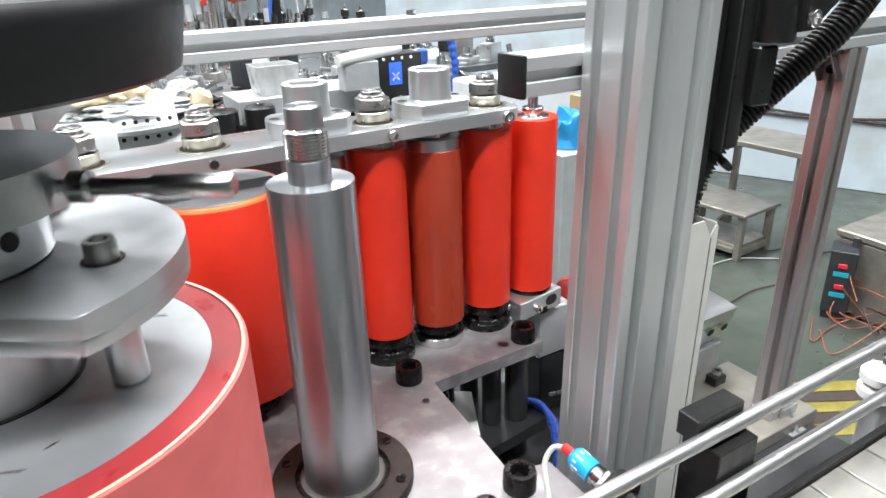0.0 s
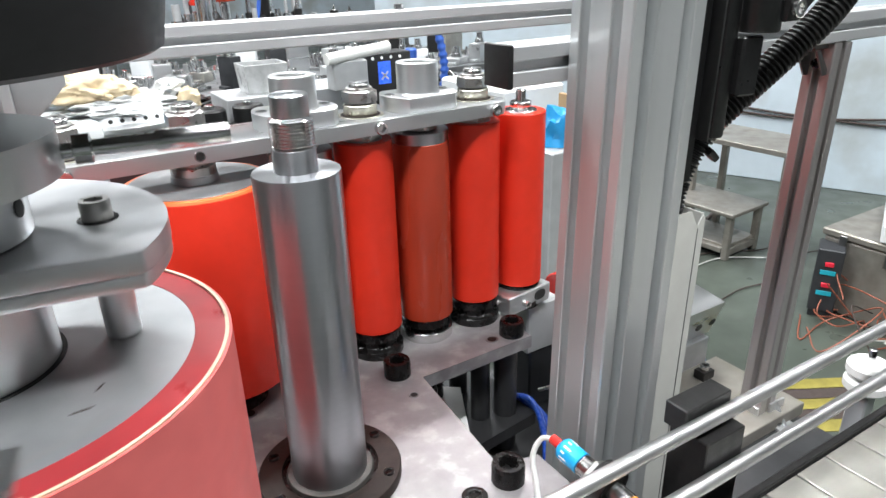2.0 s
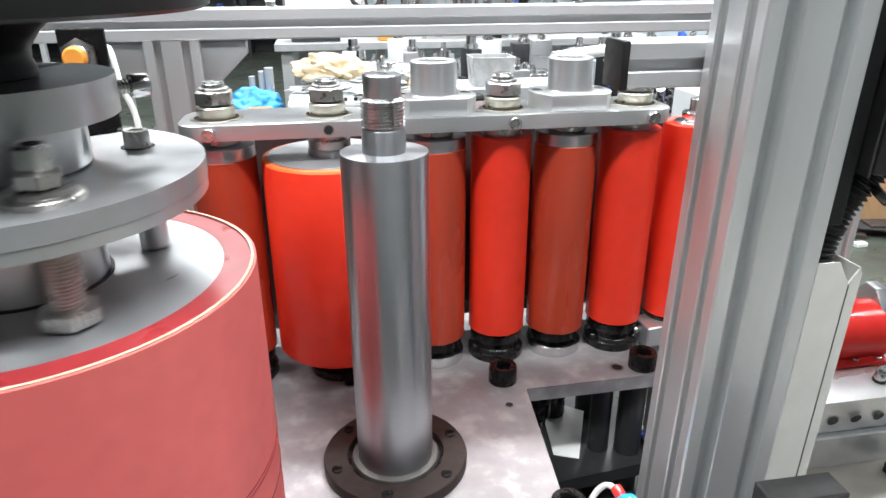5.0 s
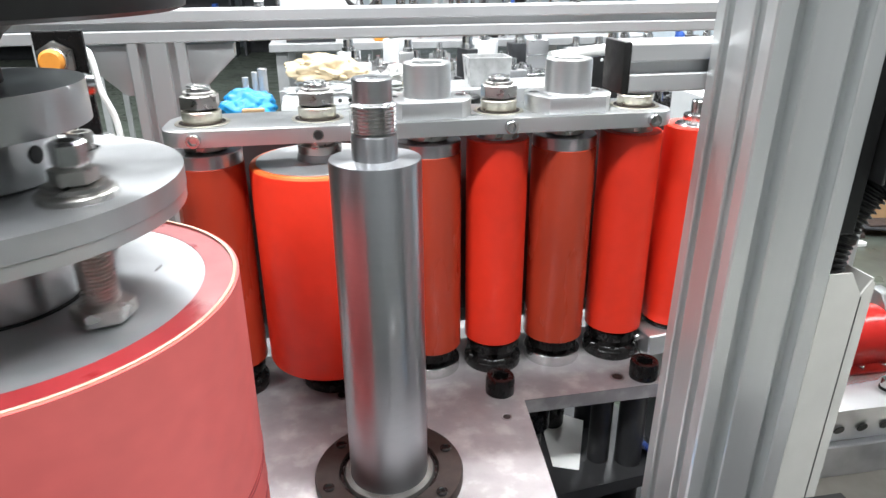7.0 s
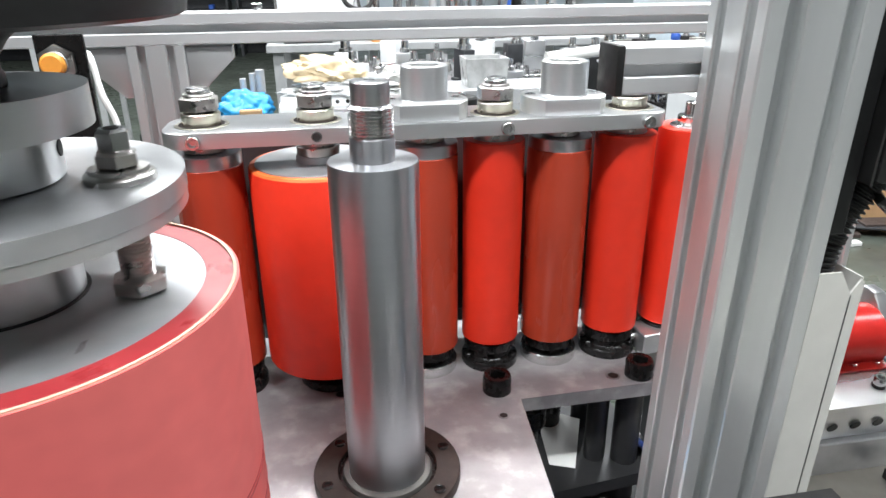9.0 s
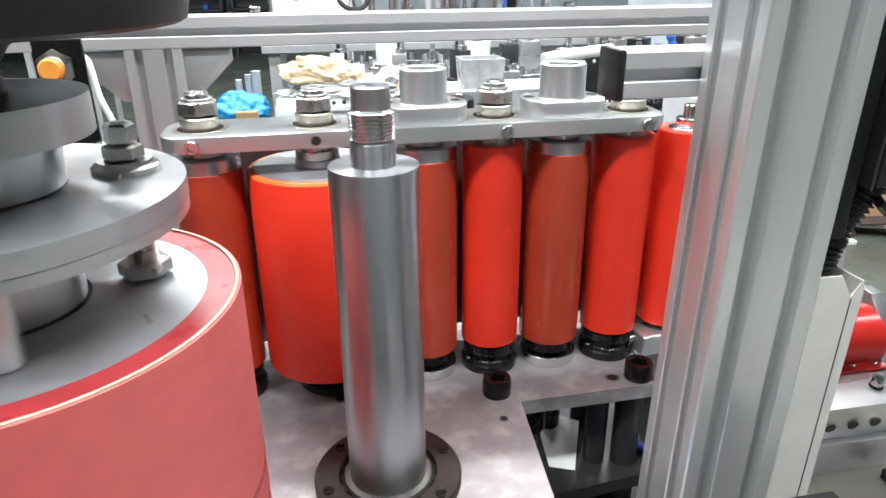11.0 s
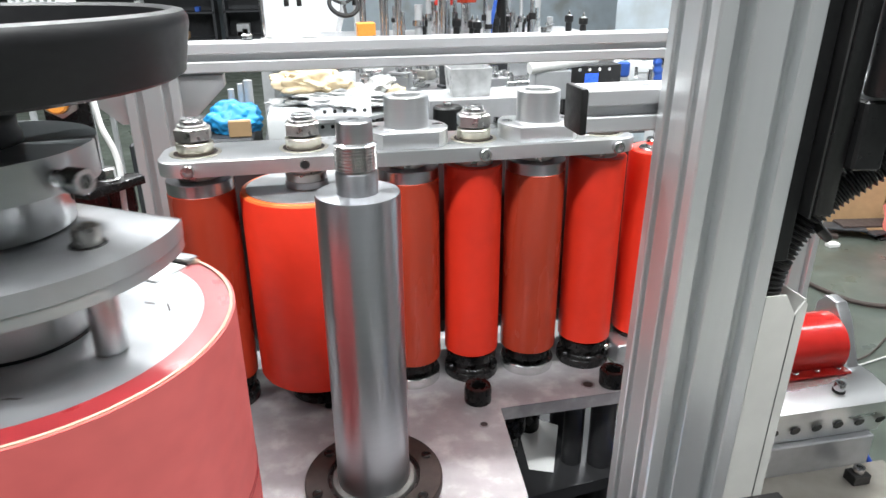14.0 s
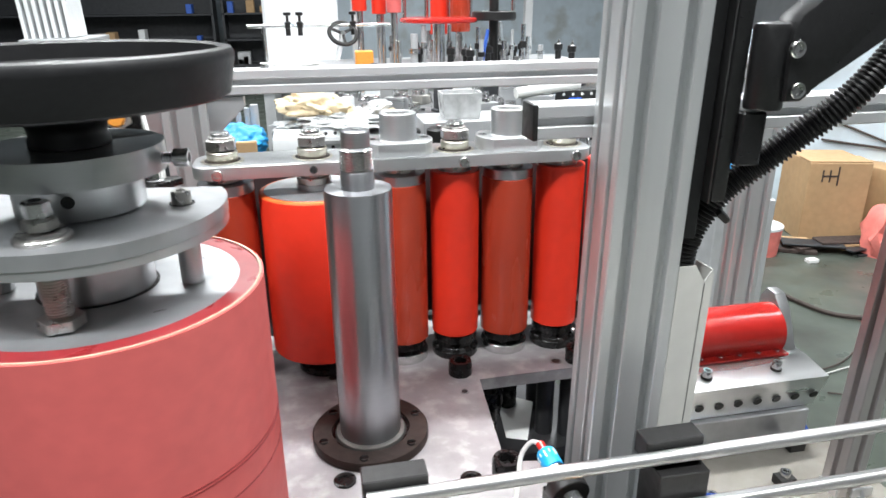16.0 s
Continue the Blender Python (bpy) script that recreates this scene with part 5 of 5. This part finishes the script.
term = thing("terminal_box", "black terminal box with red rockers and teal labels", "electrical box", pose(2.515, 1.195, 0, 0, 0, -62))
part("case", block(-0.045, 0.045, 0, 0.12, 0.03, 0.285, 0.004), DARKMACH, term)
part("foot", block(-0.040, 0.040, 0.01, 0.11, 0, 0.03, 0.002), DARKMACH, term)
for z in (0.10, 0.185):
    part("rocker", block(-0.014, 0.016, -0.008, -0.001, z + 0.034, z + 0.052, 0.002), REDLAMP, term)
    part("tag", block(-0.026, 0.026, -0.004, -0.001, z - 0.001, z + 0.018, 0.001), TEAL, term)
solo("socket_strip", block(-0.22, 0.22, -0.05, 0.05, 0, 0.07, 0.006), WHITE, "white socket strip on top of the pile", "socket strip", pose(2.80, 1.12, 0.34, 0, 0, 25))
pile = thing("cable_pile_box", "worn brownish grey parts box under a tangle of cables", "box", pose(2.60, 0.95, 0))
part("tank", block(0, 0.42, 0, 0.33, 0, 0.305, 0.01), WORNSTEEL, pile)
part("lid", block(-0.008, 0.428, -0.008, 0.338, 0.3055, 0.335, 0.006), WORNSTEEL, pile)
for y in (0.08, 0.25):
    part("latch", block(-0.016, -0.0085, y - 0.015, y + 0.015, 0.25, 0.325, 0.003), PADSTEEL, pile)
for k in range(30):
    x, y = rng.uniform(2.45, 3.0), rng.uniform(0.7, 1.15)
    p = [(x + rng.uniform(-0.2, 0.2), y + rng.uniform(-0.16, 0.16), max(0.008, rng.uniform(0.0, 0.30) * (1 - j / 5))) for j in range(6)]
    p[-1] = (p[-1][0], p[-1][1], 0.007)
    solo("loose_cable", sweep(p, 0.0027, 8), rng.choice((DULLORANGE, CABLEGREY, DULLORANGE, INK, INK)), "loose tangled cable on the floor", "cable", None, "tangled cables")
for k in range(3):
    p = [(1.95 + 0.25 * j + rng.uniform(-0.06, 0.06), 1.55 + 0.12 * k + rng.uniform(-0.1, 0.1), 0.007) for j in range(6)]
    solo("floor_cable", sweep(p, 0.003, 8), (INK, CABLEGREY, INK)[k], "thin cable lying on the floor", "cable", None, "cables on the floor")
for k in range(5):
    m = pose(1.86 + 0.045 * k, 0.83 + 0.035 * k, 0, 0, 0, -30)
    s = setting("floor_marking", block(-0.17, 0.17, -0.028, 0.028, 0.0005, 0.0025, 0), YELLOW if k % 2 == 0 else INK, "yellow and black hazard stripe on the floor")
    s.matrix_basis = m
carton = thing("carton", "brown cardboard carton with a black printed mark", "carton", pose(3.18, 3.12, 0, 0, 0, -15))
part("box", block(-0.19, 0.15, -0.16, 0.20, 0, 0.46, 0.004), CARD, carton)
for x, w, h in ((-0.115, 0.008, 0.07), (-0.030, 0.008, 0.11), (-0.075, 0.008, 0.07), (-0.052, 0.04, 0.010), (-0.095, 0.04, 0.010)):
    part("print_mark", block(x - w / 2, x + w / 2, -0.1625, -0.1605, 0.385 - h / 2, 0.385 + h / 2, 0), INK, carton)
part("flap", block(-0.19, 0.15, -0.15, 0.0, 0.462, 0.468, 0.001), CARD, carton)
solo("second_carton", block(-0.18, 0.18, -0.15, 0.15, 0, 0.40, 0.004), CARD, "plain brown cardboard carton behind the first", "carton", pose(3.60, 3.10, 0, 0, 0, 10))
solo("pink_sack", lumpy(0.12, 0.12, 0.20, 0.3, 2.0, 8.4, 3), PINKBAG, "crumpled pink plastic sack on the floor", "bag", pose(3.25, 2.72, 0.10))
tub = thing("paint_tub", "pink paint tub with a white lid on the floor", "tub", pose(2.62, 2.90, 0))
part("tub", lathe([(0, 0), (0.095, 0), (0.105, 0.15), (0, 0.15)], 32), PINKBAG, tub)
part("lid", rod(0.108, 0.15, 0.165, 32), WHITE, tub)
for k in range(9):
    x, y = rng.uniform(2.75, 3.35), rng.uniform(2.72, 3.0)
    solo("flat_scrap", block(-0.16, 0.16, -0.05, 0.05, 0.002, 0.012 + 0.012 * (k % 3), 0.002), (DARKMACH, INK, CARD)[k % 3], "flat dark scrap strip lying on the floor", "scrap", pose(x, y, 0.014 * (k % 4), rng.uniform(-3, 3), 0, rng.uniform(-40, 20)), "flat scrap on the floor")
solo("white_scrap", block(-0.03, 0.03, -0.02, 0.02, 0, 0.02, 0.002), PAPER, "small white paper scrap on the floor", "scrap", pose(2.80, 2.70, 0))
solo("floor_hose", sweep([(2.35, 2.35, 0.012), (2.45, 2.10, 0.012), (2.75, 2.02, 0.012), (3.1, 2.15, 0.012), (3.3, 2.2, 0.012), (3.5, 2.1, 0.012)], 0.010, 10), INK, "black hose curved across the floor", "hose")
for k, z in enumerate((0.48, 0.60)):
    a2 = WALL_A.lerp(WALL_B, 0.35)
    b2 = WALL_A.lerp(WALL_B, 0.95)
    n = Vector((-(WALL_B - WALL_A).y, (WALL_B - WALL_A).x, 0)).normalized() * -0.075
    p = [a2.lerp(b2, j / 5) + n + Vector((0, 0, z + 0.03 * math.sin(j * 1.7 + 2.4 * k) - (0.05 + 0.14 * k) * math.sin(math.pi * j / 5))) for j in range(6)]
    solo("wall_cable", sweep(p, 0.007, 8), INK, "dark cable hanging along the partition", "cable", None, "cables on the partition")
# white discs beside the conveyor
wd = thing("white_discs", "stack of white plastic discs on a spindle", "discs", pose(0.922, 0.330, 0.66))
part("stand", block(-0.012, 0.012, -0.012, 0.012, 0, 0.130, 0.002), MACHGREY, wd)
for k in range(2):
    part("disc", rod(0.026, 0.130 + 0.022 * k, 0.148 + 0.022 * k, 32, 0.004), PAPER, wd)
part("spindle", rod(0.005, 0.130, 0.190, 16), BRIGHT, wd)


def motions():
    rows = []
    t = 0.0
    while t < 16.01:
        rows.append((t, pose(*DRUM, 0, 0, 236.6 - 167.10 * t)))
        t += 0.25
    walk(drum, rows)


motions()
